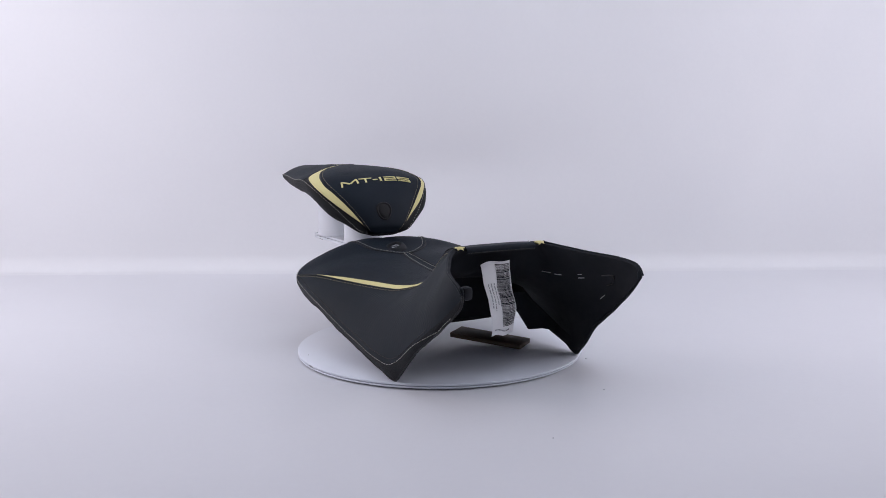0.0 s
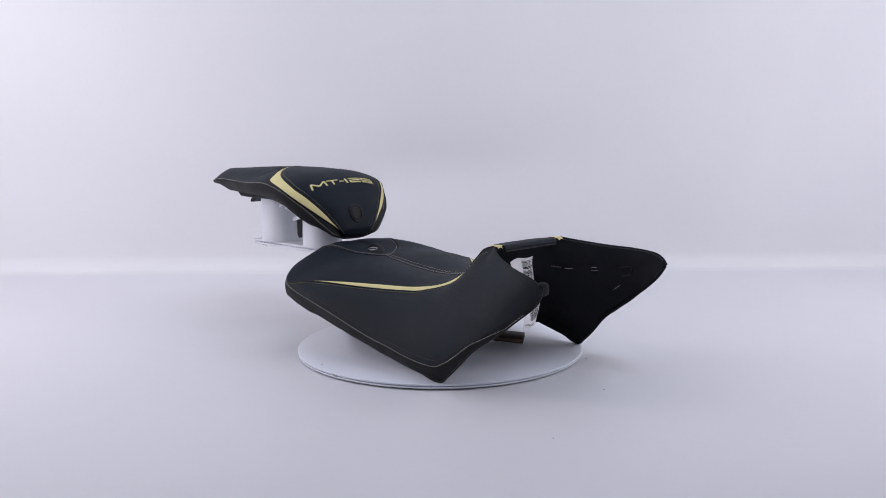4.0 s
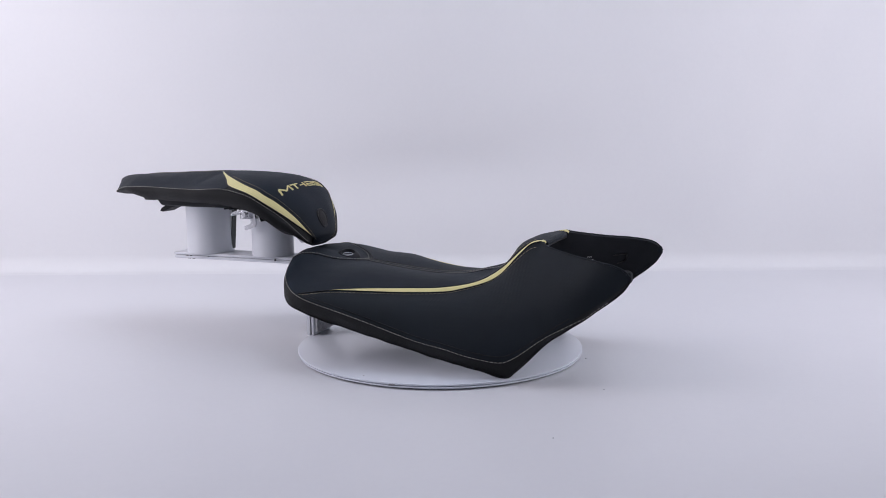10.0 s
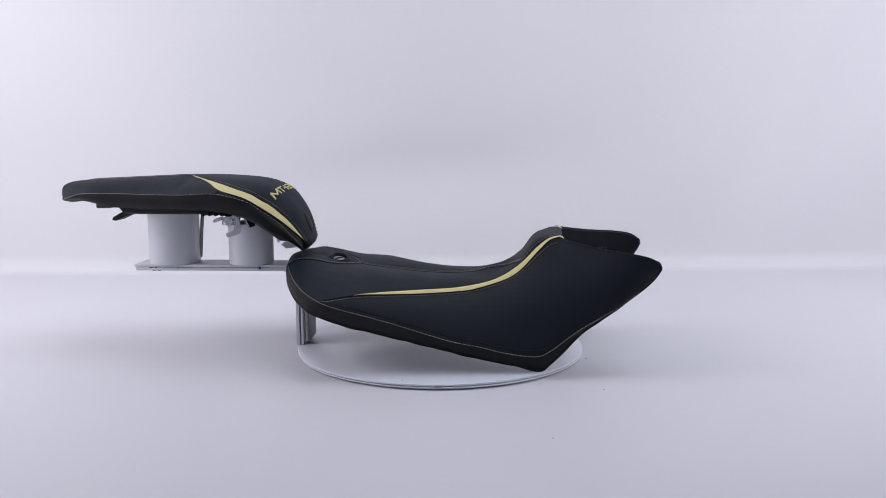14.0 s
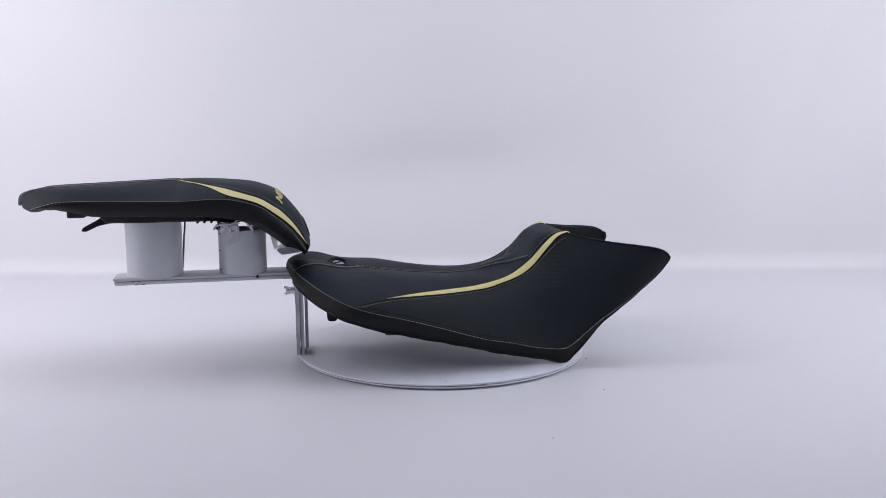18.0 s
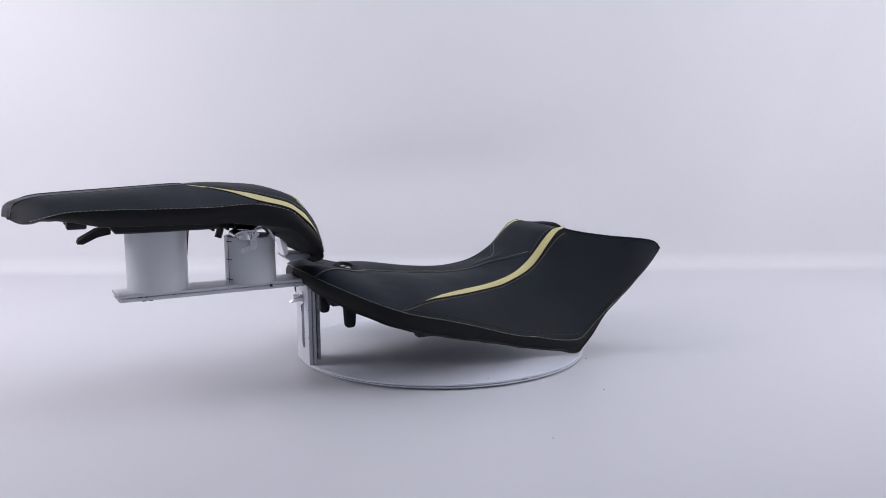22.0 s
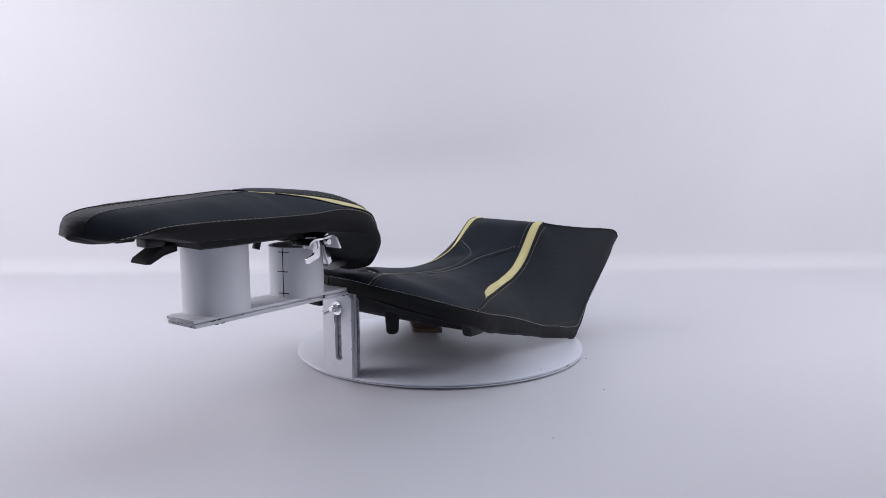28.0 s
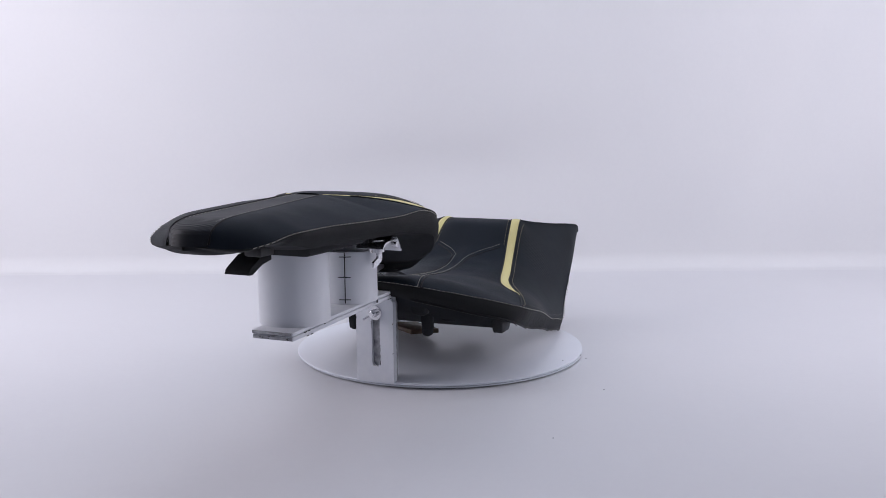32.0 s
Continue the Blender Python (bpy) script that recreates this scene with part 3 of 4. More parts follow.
for side in (-1, 1):
    q = [(-0.1095, 0.004), (-0.1135, 0.0185), (-0.1335, 0.0420), (-0.160, 0.0545), (-0.197, 0.0625)]
    path = [(u, side * w, top_point(u, w / max(crown(u)[0], 1e-3))[2]) for u, w in spline(q, 50)]
    part("yoke_fold", tube(even(path, 0.003), 0.0013, 6), M_PIPING, rider)
    q = [(-0.108, 0.0065), (-0.084, 0.0090), (-0.044, 0.0100), (0.0, 0.0102), (0.044, 0.0106), (0.068, 0.0122), (0.083, 0.0160), (0.0945, 0.0255), (0.1025, 0.0380), (0.1090, 0.0495)]
    path = [(u, side * w, top_point(u, w / max(crown(u)[0], 1e-3))[2] - 0.0001) for u, w in spline(q, 80)]
    part("centre_fold", tube(even(path, 0.003), 0.0010, 6), M_PIPING, rider)


# hanging barcode label at the seat's front opening
def barcode_label():
    ob = part("barcode_label", tag_sheet(0, 1, 0, 1, 0.0003, 24), M_PAPER, rider, "white paper barcode label, slightly curled")
    rng = random.Random(5)
    b = 0.04
    bm = bmesh.new()
    while b < 0.86:
        w = rng.choice((0.005, 0.006, 0.009, 0.013))
        tag_sheet(0.46, 0.96, b, b + w, 0.0003, 1, bm, 0.0004)
        b += w + rng.choice((0.005, 0.006, 0.009))
    part("barcode", bm, M_INK, ob, "printed black bars", smooth=False, kind="stuff")
    bm = bmesh.new()
    for a, b0, b1 in ((0.12, 0.30, 0.62), (0.22, 0.30, 0.66), (0.33, 0.30, 0.58), (0.43, 0.34, 0.60)):
        y = b0
        while y < b1:
            n = rng.uniform(0.02, 0.06)
            tag_sheet(a, a + 0.035, y, min(y + n, b1), 0.0003, 1, bm, 0.0004)
            y += n + 0.012
    part("print_line", bm, M_WORN, ob, "unreadable grey lines of print", smooth=False, kind="stuff")
    bm = bmesh.new()
    for k in range(11):
        tag_sheet(0.10 + 0.062 * k, 0.145 + 0.062 * k, 0.915, 0.935, 0.0003, 1, bm, 0.0004)
    part("print_line", bm, M_WORN, ob, "unreadable grey line of print", smooth=False, kind="stuff")


def tag_at(a, b):
    """A point on the label: a across, b down."""
    top = np.array((0.1475, -0.0200, 0.1475)) * (1 - a) + np.array((0.1515, 0.0206, 0.1502)) * a
    low = np.array((0.1610, -0.0115, 0.0575)) * (1 - a) + np.array((0.1525, 0.0252, 0.0562)) * a
    p = top * (1 - b) + low * b
    p[0] += 0.004 * math.sin(math.pi * b) - 0.003 * math.sin(2 * math.pi * b) + 0.002 * math.cos(3 * a)
    p[0] += 0.0012 * math.sin(7.5 * b + 2.2 * a) * (0.3 + 0.7 * a) + 0.0009 * math.sin(17 * b - 3 * a)
    p[1] += (0.0010 + 0.0016 * a) * math.sin(math.pi * b) + 0.0004 * math.sin(11 * b + 1.0) * a
    p[2] += -0.0036 * (1 - a) ** 2 * (1 - b) + 0.0025 * math.sin(5.0 * a + 0.5) * (1 - b) + 0.0016 * math.sin(8.0 * a) * b
    return p


def tag_sheet(a0, a1, b0, b1, thick, n, bm=None, lift=0.0):
    rows_f, rows_b = [], []
    m = 6 if n > 1 else 2
    for i in range(n + 1):
        b = b0 + (b1 - b0) * i / n
        f, k = [], []
        for j in range(m + 1):
            p = tag_at(a0 + (a1 - a0) * j / m, b)
            f.append((p[0] + lift, p[1], p[2]))
            k.append((p[0] + lift - thick, p[1], p[2]))
        rows_f.append(f)
        rows_b.append(k)
    bm = sheet(rows_f, bm=bm)
    if not lift:
        sheet(rows_b, bm=bm)
    return bm


barcode_label()

for side in (-1, 1):
    bm = bmesh.new()
    got = bmesh.ops.create_uvsphere(bm, u_segments=16, v_segments=10, radius=1.0)["verts"]
    bmesh.ops.transform(bm, matrix=Matrix.Translation((0.2806, side * 0.1165, 0.1412)) @ Matrix.Diagonal((0.0036, 0.0020, 0.0062, 1)), verts=got)
    part("nose_end", bm, M_SIDE, rider)

# hooks and feet under the pan
def stub(cx, cy, z0, z1, sx, sy, taper, bevel=0.003):
    """A moulded block narrowing downwards."""
    bm = box(cx, cy, (z0 + z1) / 2, sx, sy, z1 - z0, bevel)
    for v in bm.verts:
        k = (z1 - v.co.z) / (z1 - z0)
        v.co.x = cx + (v.co.x - cx) * (1 - taper * k)
        v.co.y = cy + (v.co.y - cy) * (1 - taper * k)
    return bm


for side in (-1, 1):
    part("peg", stub(-0.151, side * 0.050, 0.0615, 0.105, 0.0185, 0.0165, 0.30, 0.0048), M_PLASTIC, rider, "tapered black plastic peg")
    part("pan_block", stub(-0.171, side * 0.050, 0.0915, 0.108, 0.018, 0.024, 0.25, 0.004), M_PLASTIC, rider)
    part("pan_block", stub(-0.129, side * 0.070, 0.0772, 0.105, 0.021, 0.022, 0.2, 0.004), M_PLASTIC, rider)
    part("rubber_foot", stub(-0.077, side * 0.1175, 0.0565, 0.080, 0.035, 0.018, 0.25, 0.003), M_RUBBER, rider, "black rubber foot")
part("tongue", box(-0.181, 0.050, 0.1035, 0.018, 0.026, 0.028, 0.006), M_PLASTIC, rider)
part("latch_plate", box(-0.08, 0.0, 0.086, 0.07, 0.12, 0.010, 0.003), M_PLASTIC, rider)
part("nose_nub", box(0.2775, -0.1095, 0.1405, 0.013, 0.012, 0.015, 0.0045), M_INSIDE, rider)
part("loose_thread", tube([(-0.1195, -0.150, 0.0800), (-0.1190, -0.151, 0.0765), (-0.1165, -0.151, 0.0755)], 0.0006, 5), M_PIPING, rider)

def web():
    """A moulded web that closes the hollow beside the far wing."""
    outline = [(0.0760, 0.0640), (0.0932, 0.0385), (0.1140, 0.0375), (0.136, 0.0320), (0.134, 0.0460), (0.086, 0.0900), (0.048, 0.0950)]
    return prism(outline, 0.004, Matrix(((0, 0, 1, 0.080), (1, 0, 0, 0), (0, 1, 0, 0), (0, 0, 0, 1))))


# staples that hold the cover inside the hollow
part("staple", tube([(0.0352, 0.0350, 0.1088), (0.0354, 0.0400, 0.1093), (0.0352, 0.0452, 0.1098)], 0.0005, 5), M_STAPLE, rider, "thin steel staple")
# sheen of these staples comes from pale colour; the faint one is grey
for u0, x0, u1, x1 in ((0.1312, 0.166, 0.1430, 0.235), (0.1470, 0.264, 0.1568, 0.297), (0.1830, 0.330, 0.1890, 0.345), (0.1805, 0.378, 0.1903, 0.394), (0.2060, 0.744, 0.2157, 0.722)):
    a, b = (Vector(side_point(u, x, 1, -0.0062)) for u, x in ((u0, x0), (u1, x1)))
    part("staple", tube([a, (a + b) / 2 - Vector((0, 0.0004, 0)), b], 0.00045, 5), M_STAPLE if u0 < 0.2 and x0 < 0.4 else M_WORN, rider, "thin steel staple")
part("pan_web", web(), M_INSIDE, rider)
hook = [(0.218, 0.394), (0.230, 0.405), (0.2356, 0.43), (0.2350, 0.50), (0.2317, 0.585), (0.222, 0.578)]
part("moulded_hook", tube([side_point(u, x, 1, -0.0066) for u, x in hook], 0.0008, 6), M_RUBBER, rider)

# ---- rear (passenger) seat ----
PV = -0.004
P_T = [(-0.5266, 0.0200, 0.2190), (-0.5260, 0.0205, 0.2258), (-0.5232, 0.0210, 0.2316), (-0.5168, 0.0213, 0.2358), (-0.5060, 0.0215, 0.2388), (-0.4900, 0.0215, 0.2405), (-0.440, 0.0205, 0.2428), (-0.398, 0.0190, 0.2448), (-0.350, 0.0175, 0.2468), (-0.337, 0.0130, 0.2462)]
P_S = [(-0.5305, 0.0, 0.2186), (-0.5262, 0.021, 0.2174), (-0.5185, 0.0372, 0.2164), (-0.509, 0.0510, 0.2165), (-0.496, 0.0620, 0.2205), (-0.480, 0.0675, 0.2248), (-0.4649, 0.0730, 0.2268), (-0.425, 0.0765, 0.2272), (-0.383, 0.0850, 0.2268), (-0.355, 0.0895, 0.2266), (-0.3225, 0.0960, 0.2270), (-0.279, 0.0985, 0.2285), (-0.2417, 0.0965, 0.2200), (-0.222, 0.0870, 0.2065), (-0.2035, 0.0725, 0.1895), (-0.1895, 0.0545, 0.1680), (-0.1822, 0.0400, 0.1538), (-0.1842, 0.0260, 0.1492)]
P_UP = [(-0.338, 0.0142, 0.2462), (-0.3125, 0.0405, 0.2432), (-0.280, 0.0660, 0.2382), (-0.256, 0.0770, 0.2320), (-0.236, 0.0805, 0.2256), (-0.224, 0.0780, 0.2178), (-0.212, 0.0700, 0.2089), (-0.1937, 0.0515, 0.1864), (-0.1792, 0.0322, 0.1592), (-0.1830, 0.0235, 0.1496)]
P_LO = [(-0.340, 0.0132, 0.2460), (-0.3200, 0.0400, 0.2434), (-0.298, 0.0655, 0.2386), (-0.276, 0.0895, 0.2308), (-0.242, 0.0958, 0.2215), (-0.222, 0.0878, 0.2085), (-0.2008, 0.0690, 0.1890), (-0.1790, 0.0318, 0.1580)]
P_C = [(-0.337, 0.2474), (-0.312, 0.2471), (-0.281, 0.2450), (-0.2518, 0.2420), (-0.2338, 0.2370), (-0.2192, 0.2306), (-0.2055, 0.2193), (-0.1858, 0.1938), (-0.1762, 0.1640), (-0.1790, 0.1500)]

pt, ps, low_edge = over(P_T), over(P_S), over(P_LO)
pup, plo, pcl = spline(P_UP, 73), spline(P_LO, 73), spline(P_C, 73)

pillion = thing("passenger_seat", (-0.3755, -0.0085, 0.197), "black leather motorcycle rear seat with gold chevrons and embroidered lettering", "seat")


def front_point(s, x, lift=0.0):
    """The padded front face: s from the top tip (0) to the lower edge (1), x across."""
    i = s * 72
    def at(c):
        return np.array([np.interp(i, np.arange(73), c[:, k]) for k in range(c.shape[1])])
    e, c = at(pup), at(pcl)
    f = 1 - abs(x) ** 3.4
    p = np.array((e[0] + (c[0] - e[0]) * f, PV + x * e[1] * (1 + 0.065 * max(0.0, x) ** 3 * min(1.0, e[1] / 0.05)), e[2] + (c[1] - e[2]) * f))
    if lift:
        h = 1e-3
        a = front_point(min(1, s + h), x) - front_point(max(0, s - h), x)
        b = front_point(s, min(1, x + h)) - front_point(s, max(-1, x - h))
        n = np.cross(b, a)
        n = n / (np.linalg.norm(n) + 1e-12)
        p = p + n * lift * (1 if n[0] + n[2] > 0 else -1)
    return p


part("front_panel", weld(sheet([[front_point(s, x) for x in np.linspace(-1, 1, 33)] for s in np.linspace(0, 1, 60)])), M_TOP, pillion, "padded black leather front face")

rows = []
for k in (0.0, 0.35, 0.7, 1.0, 1.3):
    row = []
    for x in np.linspace(-1, 1, 21):
        p = front_point(1.0, x)
        q = math.sqrt(max(0.0, 1 - 0.5 * abs(x) ** 6))
        row.append((p[0] - 0.0060 * (1 - math.cos(k)) - 0.001 * k, PV + (p[1] - PV) * (1 + 0.05 * k), p[2] - 0.0042 * math.sin(k) * q))
    rows.append(row)
part("front_roll", weld(sheet(rows)), M_TOP, pillion)

# perforated middle strip of the top
tu = np.r_[np.linspace(-0.5266, -0.512, 16), np.linspace(-0.508, -0.337, 40)]
rows = []
for u in tu:
    w, z = pt(u)
    back = 0.0088 * min(1.0, max(0.0, (-0.485 - u) / 0.036))
    rows.append([(u - back * (1 - x * x), PV - 0.0025 + w * x, z - 0.0006) for x in np.linspace(-1, 1, 11)])
part("centre_strip", weld(sheet(rows)), M_STRIP, pillion, "black leather strip pressed with a fine grid")


def hem_edge(u, w, z, x):
    """The hem below the seam: x from the seam (0) to the free edge (1)."""
    k = min(1.0, w / 0.03)
    f = min(1.0, max(0.0, (u + 0.27) / 0.05))
    g = min(1.0, max(0.0, (u + 0.208) / 0.026))
    drop = 0.0010 + 0.0028 * min(1.0, max(0.0, (w - 0.018) / 0.022)) + 0.0162 * min(1.0, max(0.0, (u + 0.500) / 0.060)) - 0.016 * g + 0.0055 * math.exp(-((u + 0.272) / 0.032) ** 2)
    wavy = 0.0004 * math.sin(u * 130) * math.sin(u * 37) + 0.00025 * math.sin(u * 410 + 1.0)
    inward = 0.010 * (1 - f) * x * x * k
    swell = math.sin(math.pi * x) * k * (0.0022 * (1 - f) + 0.0036 * f) * (1 - 0.6 * g)
    return (u + swell * f - 0.003 * g * x, w - inward + swell + 0.0005 * g * x, z - (drop + wavy * k * (1 - g)) * x)


for side in (-1, 1):
    rows = []
    for u in np.r_[-0.5260 + 0.0600 * (1 - np.cos(np.linspace(0, math.pi / 2, 18))), np.linspace(-0.464, -0.337, 26), np.linspace(-0.334, -0.2765, 18)]:
        if u < -0.337:
            a = pt(u) - np.array((side * 0.0025, 0.0))
        else:
            j = np.interp(u, plo[:31, 0], np.arange(31)) if u < plo[30, 0] else 30
            a = np.array([np.interp(j, np.arange(31), plo[:31, k]) for k in (1, 2)])
        b = ps(u)
        a = np.array((min(a[0], b[0]), max(a[1], b[1])))
        d = b - a
        n = np.array((-d[1], d[0])) / (np.linalg.norm(d) + 1e-9)
        if n[1] < 0:
            n = -n
        row = []
        for x in np.linspace(0, 1, 13):
            q = a + d * x + n * (0.0042 if u < -0.40 else 0.0016 + 0.0026 * max(0.0, (-0.36 - u) / 0.04)) * math.sin(math.pi * x ** 0.9) * min(1, np.linalg.norm(d) / 0.05)
            row.append((u, PV + side * q[0], q[1]))
        rows.append(row)
    part("side_panel", weld(sheet(rows)), M_TOP, pillion, "smooth black leather side")
    rows = []
    for i, (a, b) in enumerate(zip(spline(P_UP[:-1], 60), spline(P_LO, 60))):
        a, b = np.array(a), np.array(b)
        if side > 0:
            a[1] *= 1 + 0.065 * min(1.0, a[1] / 0.05)
        n = np.array((0.25, 0.7, 0.65))
        row = []
        for x in np.linspace(0, 1, 7):
            q = a + (b - a) * x + n * (0.0009 * min(1.0, (i + 2) / 9) * math.sin(math.pi * x) + 0.0005)
            row.append((q[0], PV + side * q[1], q[2]))
        rows.append(row)
    upper = even([p for p in spline(P_LO, 120) if p[0] > -0.2775], 0.0012)
    lower = even([p for p in spline(P_S, 160) if p[0] > -0.2775], 0.0012)
    rows_strip = []
    for k in np.linspace(0, 1, 40):
        a, b = upper[int(k * (len(upper) - 1))], lower[int(k * (len(lower) - 1))]
        rows_strip.append([(q[0], PV + side * (q[1] - 0.0003), q[2]) for q in (a + (b - a) * x for x in (0.0, 0.5, 1.0))])
    part("side_strip", sheet(rows_strip), M_HEM, pillion)
    part("gold_chevron", weld(sheet(rows)), M_GOLD, pillion, "pale gold leather chevron")
    path = [(p[0], PV + side * p[1] * (1 + (0.065 * min(1.0, p[1] / 0.05) if side > 0 else 0)), p[2] + 0.0003) for p in spline(P_UP[:-1], 60)[7:]]
    part("chevron_piping", tube(even(path, 0.003), 0.0011, 6), M_PIPING, pillion)
    path = [(p[0], PV + side * p[1], p[2] + 0.0003) for p in spline(P_LO, 60)[8:]]
    part("chevron_piping", tube(even(path, 0.003), 0.0011, 6), M_PIPING, pillion)
    path = [(u, PV - 0.0025 + side * pt(u)[0], pt(u)[1] - 0.0006) for u in np.linspace(-0.5265, -0.340, 60)]
    part("strip_piping", tube(even(path, 0.003), 0.0011, 6), M_PIPING, pillion)
    path = [(u, PV - 0.0025 + side * (pt(u)[0] - 0.004), pt(u)[1] - 0.0012) for u in np.linspace(-0.5185, -0.345, 60)]
    part("strip_stitching", stitches(path, lambda p: (0, 0, 1), 0.0032, 0.0018, 0.00032), M_STITCH, pillion, kind="stuff")
    rows = []
    for u, w, z in spline(P_S, 90):
        row = []
        for x in np.linspace(0, 1, 6):
            e = hem_edge(u, w, z, x)
            row.append((e[0], PV + side * max(0, e[1]), e[2]))
        rows.append(row)
    part("hem", weld(sheet(rows)), M_HEM, pillion, "matt black vinyl hem")
    path = [(u, PV + side * (w + 0.0008), z - 0.0010) for u, w, z in spline(P_S[3:], 120)]
    part("seam_stitching", stitches(even(path, 0.002), lambda p, s=side: (0.0, s * 0.8, 0.6)), M_STITCH, pillion, kind="stuff")
    path = [front_point(s, side * 0.945, 0.0006) for s in np.linspace(0.17, 0.97, 60)]
    part("face_stitching", stitches(path, lambda p: (0.5, 0, 0.8), 0.0032, 0.0018, 0.00032), M_STITCH_TAN, pillion, kind="stuff")

# moulded pan below
rows = []
for u, w, z in spline(P_S, 90):
    e = hem_edge(u, w, z, 1.0)
    sag = 0.003 + 0.012 * min(1.0, max(0.0, (u + 0.265) / 0.03)) * min(1.0, max(0.0, (-0.186 - u) / 0.02))
    rows.append([(e[0], PV + x * max(0.001, e[1]), e[2] - sag * (1 - x ** 4)) for x in np.linspace(-1, 1, 17)])
part("base_pan", weld(sheet(rows)), M_PLASTIC, pillion, "black moulded plastic seat pan")
bm = bmesh.new()
rows = []
for u, z0 in ((-0.432, 0.206), (-0.424, 0.197), (-0.40, 0.1965), (-0.36, 0.1965), (-0.33, 0.1965), (-0.318, 0.1965), (-0.300, 0.1950), (-0.262, 0.1935), (-0.247, 0.1960), (-0.238, 0.206)):
    k = 0.72 if u > -0.31 else 1.0
    rows.append([(u, PV + v * k, z) for v, z in ((-0.058, 0.212), (-0.054, z0 + 0.002), (-0.050, z0), (0.050, z0), (0.054, z0 + 0.002), (0.058, 0.212))])
part("pan_keel", sheet(rows, bm=bm), M_PLASTIC, pillion)
for i in range(4):
    part("pan_rib", box(-0.316 + 0.0085 * i, -0.034, 0.2005, 0.0025, 0.034, 0.014, 0.0008), M_PLASTIC, pillion)
part("hook", prism([(-0.425, 0.2005), (-0.440, 0.1985), (-0.459, 0.1880), (-0.461, 0.1835), (-0.455, 0.1830), (-0.440, 0.1900), (-0.425, 0.1930)], 0.026, Matrix.Translation((0, 0.009, 0)) @ Matrix.Rotation(radians(90), 4, "X")), M_PLASTIC, pillion, "black plastic seat hook")
part("pad", box(-0.462, -0.030, 0.2075, 0.021, 0.018, 0.010, 0.002), M_RUBBER, pillion)
part("pad", box(-0.462, 0.022, 0.2075, 0.021, 0.018, 0.010, 0.002), M_RUBBER, pillion)
XZ = Matrix.Rotation(radians(90), 4, "X")
neck = [(-0.240, 0.196), (-0.234, 0.172), (-0.229, 0.1535), (-0.2245, 0.1560), (-0.2265, 0.174), (-0.2315, 0.198)]
part("front_tongue", prism(neck, 0.022, Matrix.Translation((0.006, PV + 0.009, 0)) @ XZ), M_ZINC, pillion, "bent grey metal tongue")
foot = [(-0.2292, 0.1530), (-0.2225, 0.1470), (-0.198, 0.1502), (-0.194, 0.1545), (-0.213, 0.1560), (-0.2243, 0.1562)]
part("tongue_foot", prism(foot, 0.038, Matrix.Translation((0.009, PV + 0.031, -0.0022)) @ XZ), M_PLATE, pillion, "grey brushed metal foot of the tongue")


def strap(path, thick, v0, v1):
    """Bent sheet metal: a path of (forward, height), given width across."""
    up = [(u, z + thick) for u, z in path]
    return prism(path + up[::-1], v1 - v0, Matrix.Translation((0, v1, 0)) @ XZ)


def bent(points, thick, v0, v1, n=26):
    """A smoothly bent metal strip: a path of (forward, height), given width across."""
    path = spline(points, n)
    side = np.gradient(path, axis=0)
    side = np.stack([-side[:, 1], side[:, 0]], -1) / np.linalg.norm(side, axis=1)[:, None] * thick / 2
    outline = [tuple(q) for q in path + side] + [tuple(q) for q in (path - side)[::-1]]
    bm = prism(outline, v1 - v0, Matrix.Translation((0, v1, 0)) @ XZ)
    return bm


latch = part("latch_plate", bent([(-0.299, 0.1880), (-0.297, 0.1915), (-0.290, 0.1938), (-0.279, 0.1942), (-0.268, 0.1960)], 0.0020, -0.076, -0.044), M_ZINC, pillion, "bent zinc-plated latch plate")
part("latch_spring", bent([(-0.277, 0.1945), (-0.270, 0.1985), (-0.263, 0.1982), (-0.257, 0.1925), (-0.253, 0.1845), (-0.251, 0.1805)], 0.0018, -0.073, -0.050), M_ZINC, latch)
part("latch_barrel", tube([(-0.284, -0.060, 0.196), (-0.284, -0.060, 0.183)], 0.0085, 24), M_ZINC, latch)
part("latch_rivet", tube([(-0.2745, -0.0795, 0.1905), (-0.2745, -0.0740, 0.1905)], 0.0030, 14), M_ZINC, latch)
hook = [(-0.2815, 0.194), (-0.2705, 0.194), (-0.2693, 0.185), (-0.2690, 0.1740), (-0.2706, 0.1708), (-0.2860, 0.1655), (-0.2878, 0.1662), (-0.2887, 0.1700), (-0.2880, 0.1718), (-0.2790, 0.1748), (-0.2772, 0.1770), (-0.2778, 0.183)]
part("latch_hook", prism(hook, 0.0028, Matrix.Translation((0, -0.056, 0)) @ XZ), M_ZINC, latch)
latch.location += Vector((0.004, 0.010, -0.001))
# thin black strip down the forward edge of the large pipe
strip = prism([(-0.3362, 0.1990), (-0.3392, 0.1700), (-0.3424, 0.1290), (-0.3412, 0.1290), (-0.3379, 0.1700), (-0.3348, 0.1990)], 0.010, Matrix.Translation((0, 0.007, 0)) @ XZ)
part("pipe_side_strip", strip, M_RUBBER, pillion, "thin black strip beside the pipe")
part("stop_pin", tube([(-0.292, 0.024, 0.1985), (-0.293, 0.024, 0.1850), (-0.296, 0.024, 0.1765)], 0.0045, 12), M_RUBBER, pillion)

# embossed round badge on the front face
def on_face(a, b, lift):
    """A point of the front face: a to the left in metres, b metres up from the lettering's foot line."""
    s = 0.610 - (b + 0.09 * min(a - 0.03, 0.0)) * 4.9
    i = s * 72
    w = np.interp(i, np.arange(73), pup[:, 1])
    return front_point(s, max(-0.98, min(0.98, a / w)), lift)


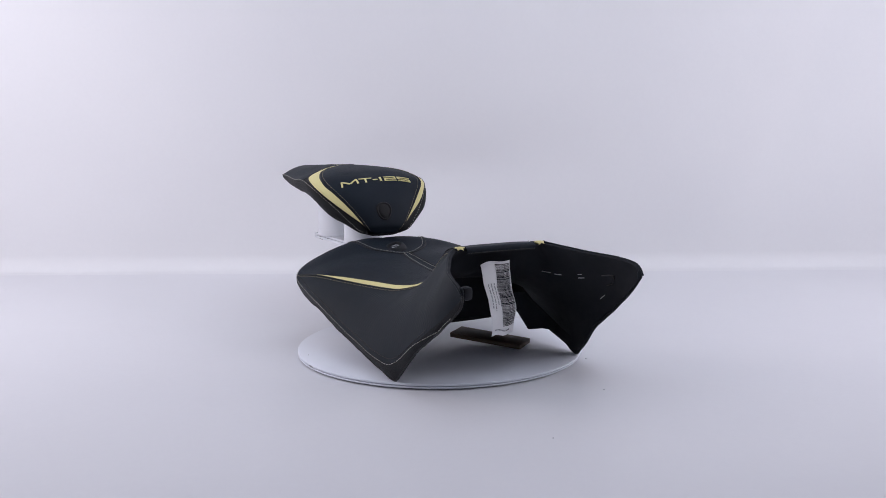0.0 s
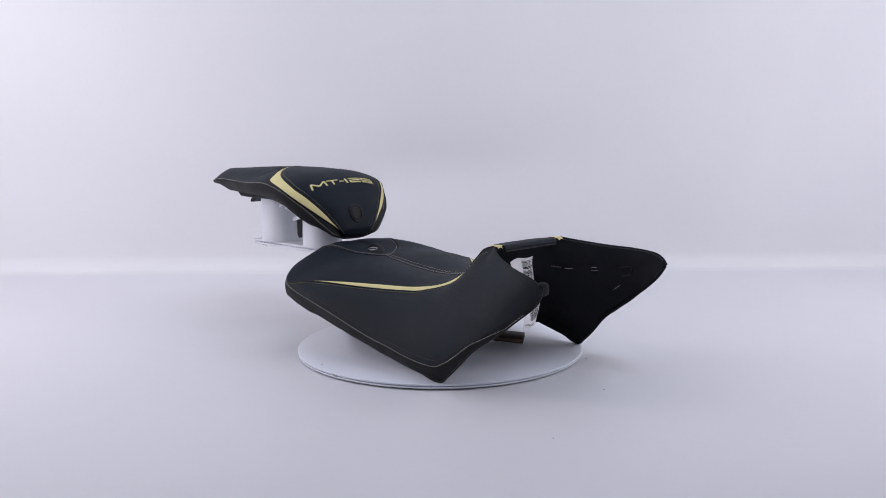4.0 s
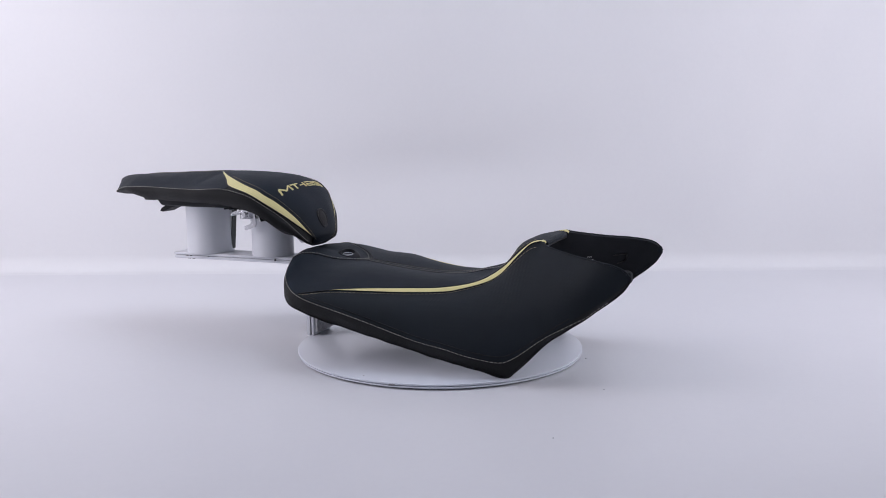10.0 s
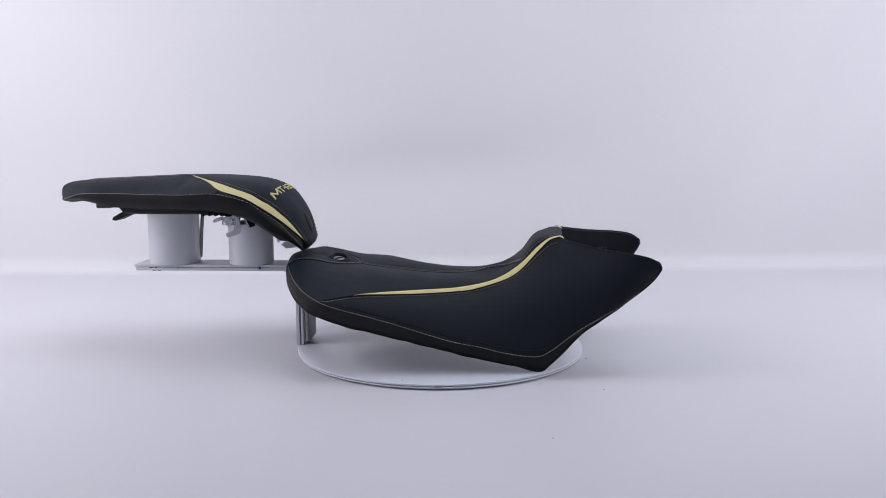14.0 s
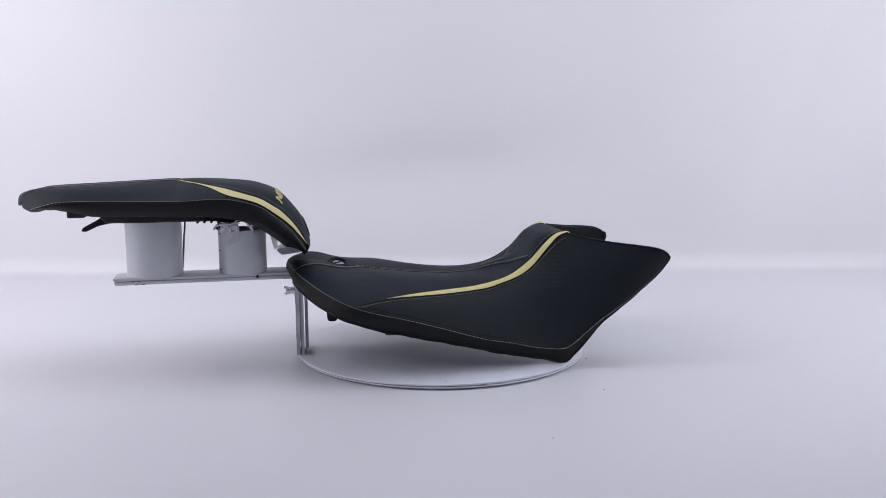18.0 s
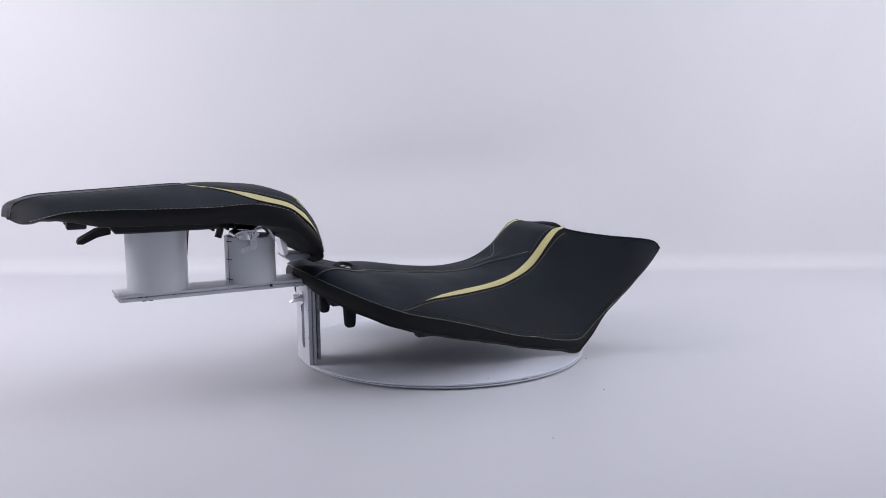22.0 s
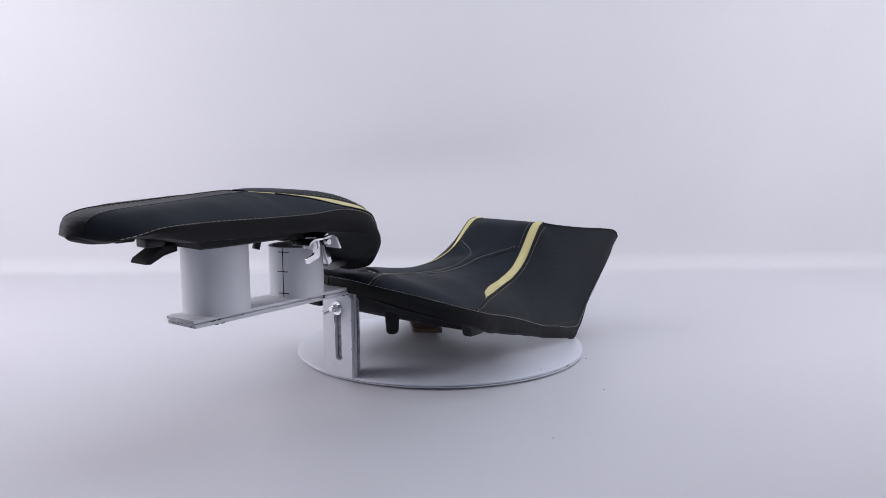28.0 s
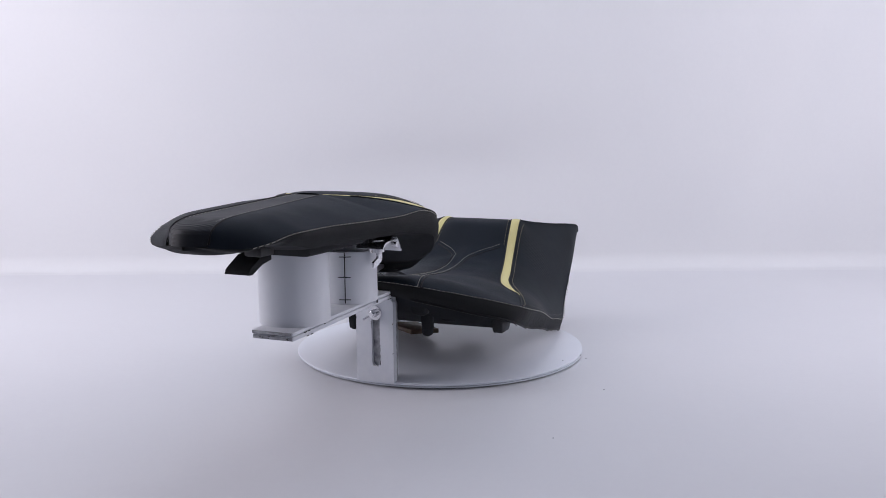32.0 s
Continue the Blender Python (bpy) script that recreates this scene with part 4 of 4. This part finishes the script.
rings = []
for r, h in ((0.0138, -0.0004), (0.0132, 0.0009), (0.0122, 0.0014), (0.0110, 0.0010), (0.0100, 0.0004), (0.0092, 0.0009), (0.005, 0.0011), (0.0004, 0.0012)):
    rings.append([front_point(0.822 + 3.7 * r * math.sin(k), r * 1.06 * math.cos(k) / 0.050, h) for k in (2 * math.pi * j / 32 for j in range(32))])
part("round_badge", sheet(rings, True), M_PIPING, pillion, "black embossed round badge")


# embroidered lettering in squared strokes
STROKES = {
    "M": [((0, 0), (0.04, 1)), ((0.04, 1), (0.5, 0.22)), ((0.5, 0.22), (0.96, 1)), ((0.96, 1), (1, 0))],
    "T": [((0, 0.92), (1.0, 0.92)), ((0.5, 0.92), (0.5, 0))],
    "-": [((0, 0.5), (1, 0.5))],
    "1": [((0.5, 0), (0.5, 1))],
    "2": [((0, 0.92), (1, 0.92)), ((0.93, 0.92), (0.93, 0.5)), ((1, 0.5), (0, 0.5)), ((0.07, 0.5), (0.07, 0.08)), ((0, 0.08), (1, 0.08))],
    "5": [((1, 0.92), (0, 0.92)), ((0.07, 0.92), (0.07, 0.5)), ((0, 0.5), (1, 0.5)), ((0.93, 0.5), (0.93, 0.08)), ((1, 0.08), (0, 0.08))],
}


def lettering():
    x = -0.0565
    tall = 0.0145
    for ch, w, gap in (("M", 0.0260, 0.0030), ("T", 0.0215, 0.0016), ("-", 0.0085, 0.0022), ("1", 0.0060, 0.0030), ("2", 0.0205, 0.0028), ("5", 0.0210, 0)):
        bm = bmesh.new()
        for (x0, y0), (x1, y1) in STROKES[ch]:
            a, b = np.array((x + x0 * w, y0 * tall)), np.array((x + x1 * w, y1 * tall))
            d = b - a
            n = np.array((-d[1], d[0])) / np.linalg.norm(d) * (0.0010 if abs(d[1]) < abs(d[0]) * 0.4 else 0.00135)
            low, high = [], []
            for k in np.linspace(0, 1, 9):
                c = a + d * k
                high.append([on_face(*(c + n * f), 0.0011) for f in (1, 0, -1)])
                low.append([on_face(*(c + n * f), -0.0006) for f in (1.1, -1.1)])
            sheet([[l[0], *h, l[1]] for l, h in zip(low, high)], bm=bm)
        part("letter", bm, M_GOLD, pillion, "pale gold embroidered character")
        x += w + gap


lettering()

# ---- brown board under the front seat ----
board = thing("brown_board", (0.085, 0.075, DISC_Z), "small dark brown board leaning on the white turntable", "board")


def leaning_board():
    """One long edge on the disc, the other raised towards the seat pan."""
    corners = [Vector(q) for q in ((0.060, 0.110, 0.0190), (0.085, 0.078, 0.0185), (0.014, 0.008, 0.0290), (-0.011, 0.040, 0.0295))]
    bm = bmesh.new()
    low = [bm.verts.new(q - Vector((0, 0, 0.0064))) for q in corners]
    high = [bm.verts.new(q) for q in corners]
    bm.faces.new(low)
    bm.faces.new(high)
    for k in range(4):
        bm.faces.new((low[k], low[(k + 1) % 4], high[(k + 1) % 4], high[k]))
    bmesh.ops.recalc_face_normals(bm, faces=bm.faces)
    bmesh.ops.bevel(bm, geom=list(bm.edges), offset=0.0009, segments=2, affect="EDGES", profile=0.5)
    return bm


part("plank", leaning_board(), M_WOOD, board)

# ---- specks of dirt on the floor ----
bm = bmesh.new()
for x, y, r in ((0.194, -0.060, 0.0008), (0.1924, -0.1983, 0.0007), (0.1122, -0.3566, 0.0006)):
    box(x, y, FLOOR_Z + 0.0004, r * 2, r * 1.4, 0.0010, 0.0003, bm)
mesh_ob("floor_specks", bm, M_WORN, "tiny dark specks of dirt on the floor", "dirt", kind="stuff")


# ---- the turning of the turntable and all that stands on it ----
def motions():
    times = [0.5 * k for k in range(65)]
    for ob, base in BASES.items():
        walk(ob, [(t, pose(0, 0, 0, 0, 0, heading(t)) @ Matrix.Translation(base)) for t in times])


motions()
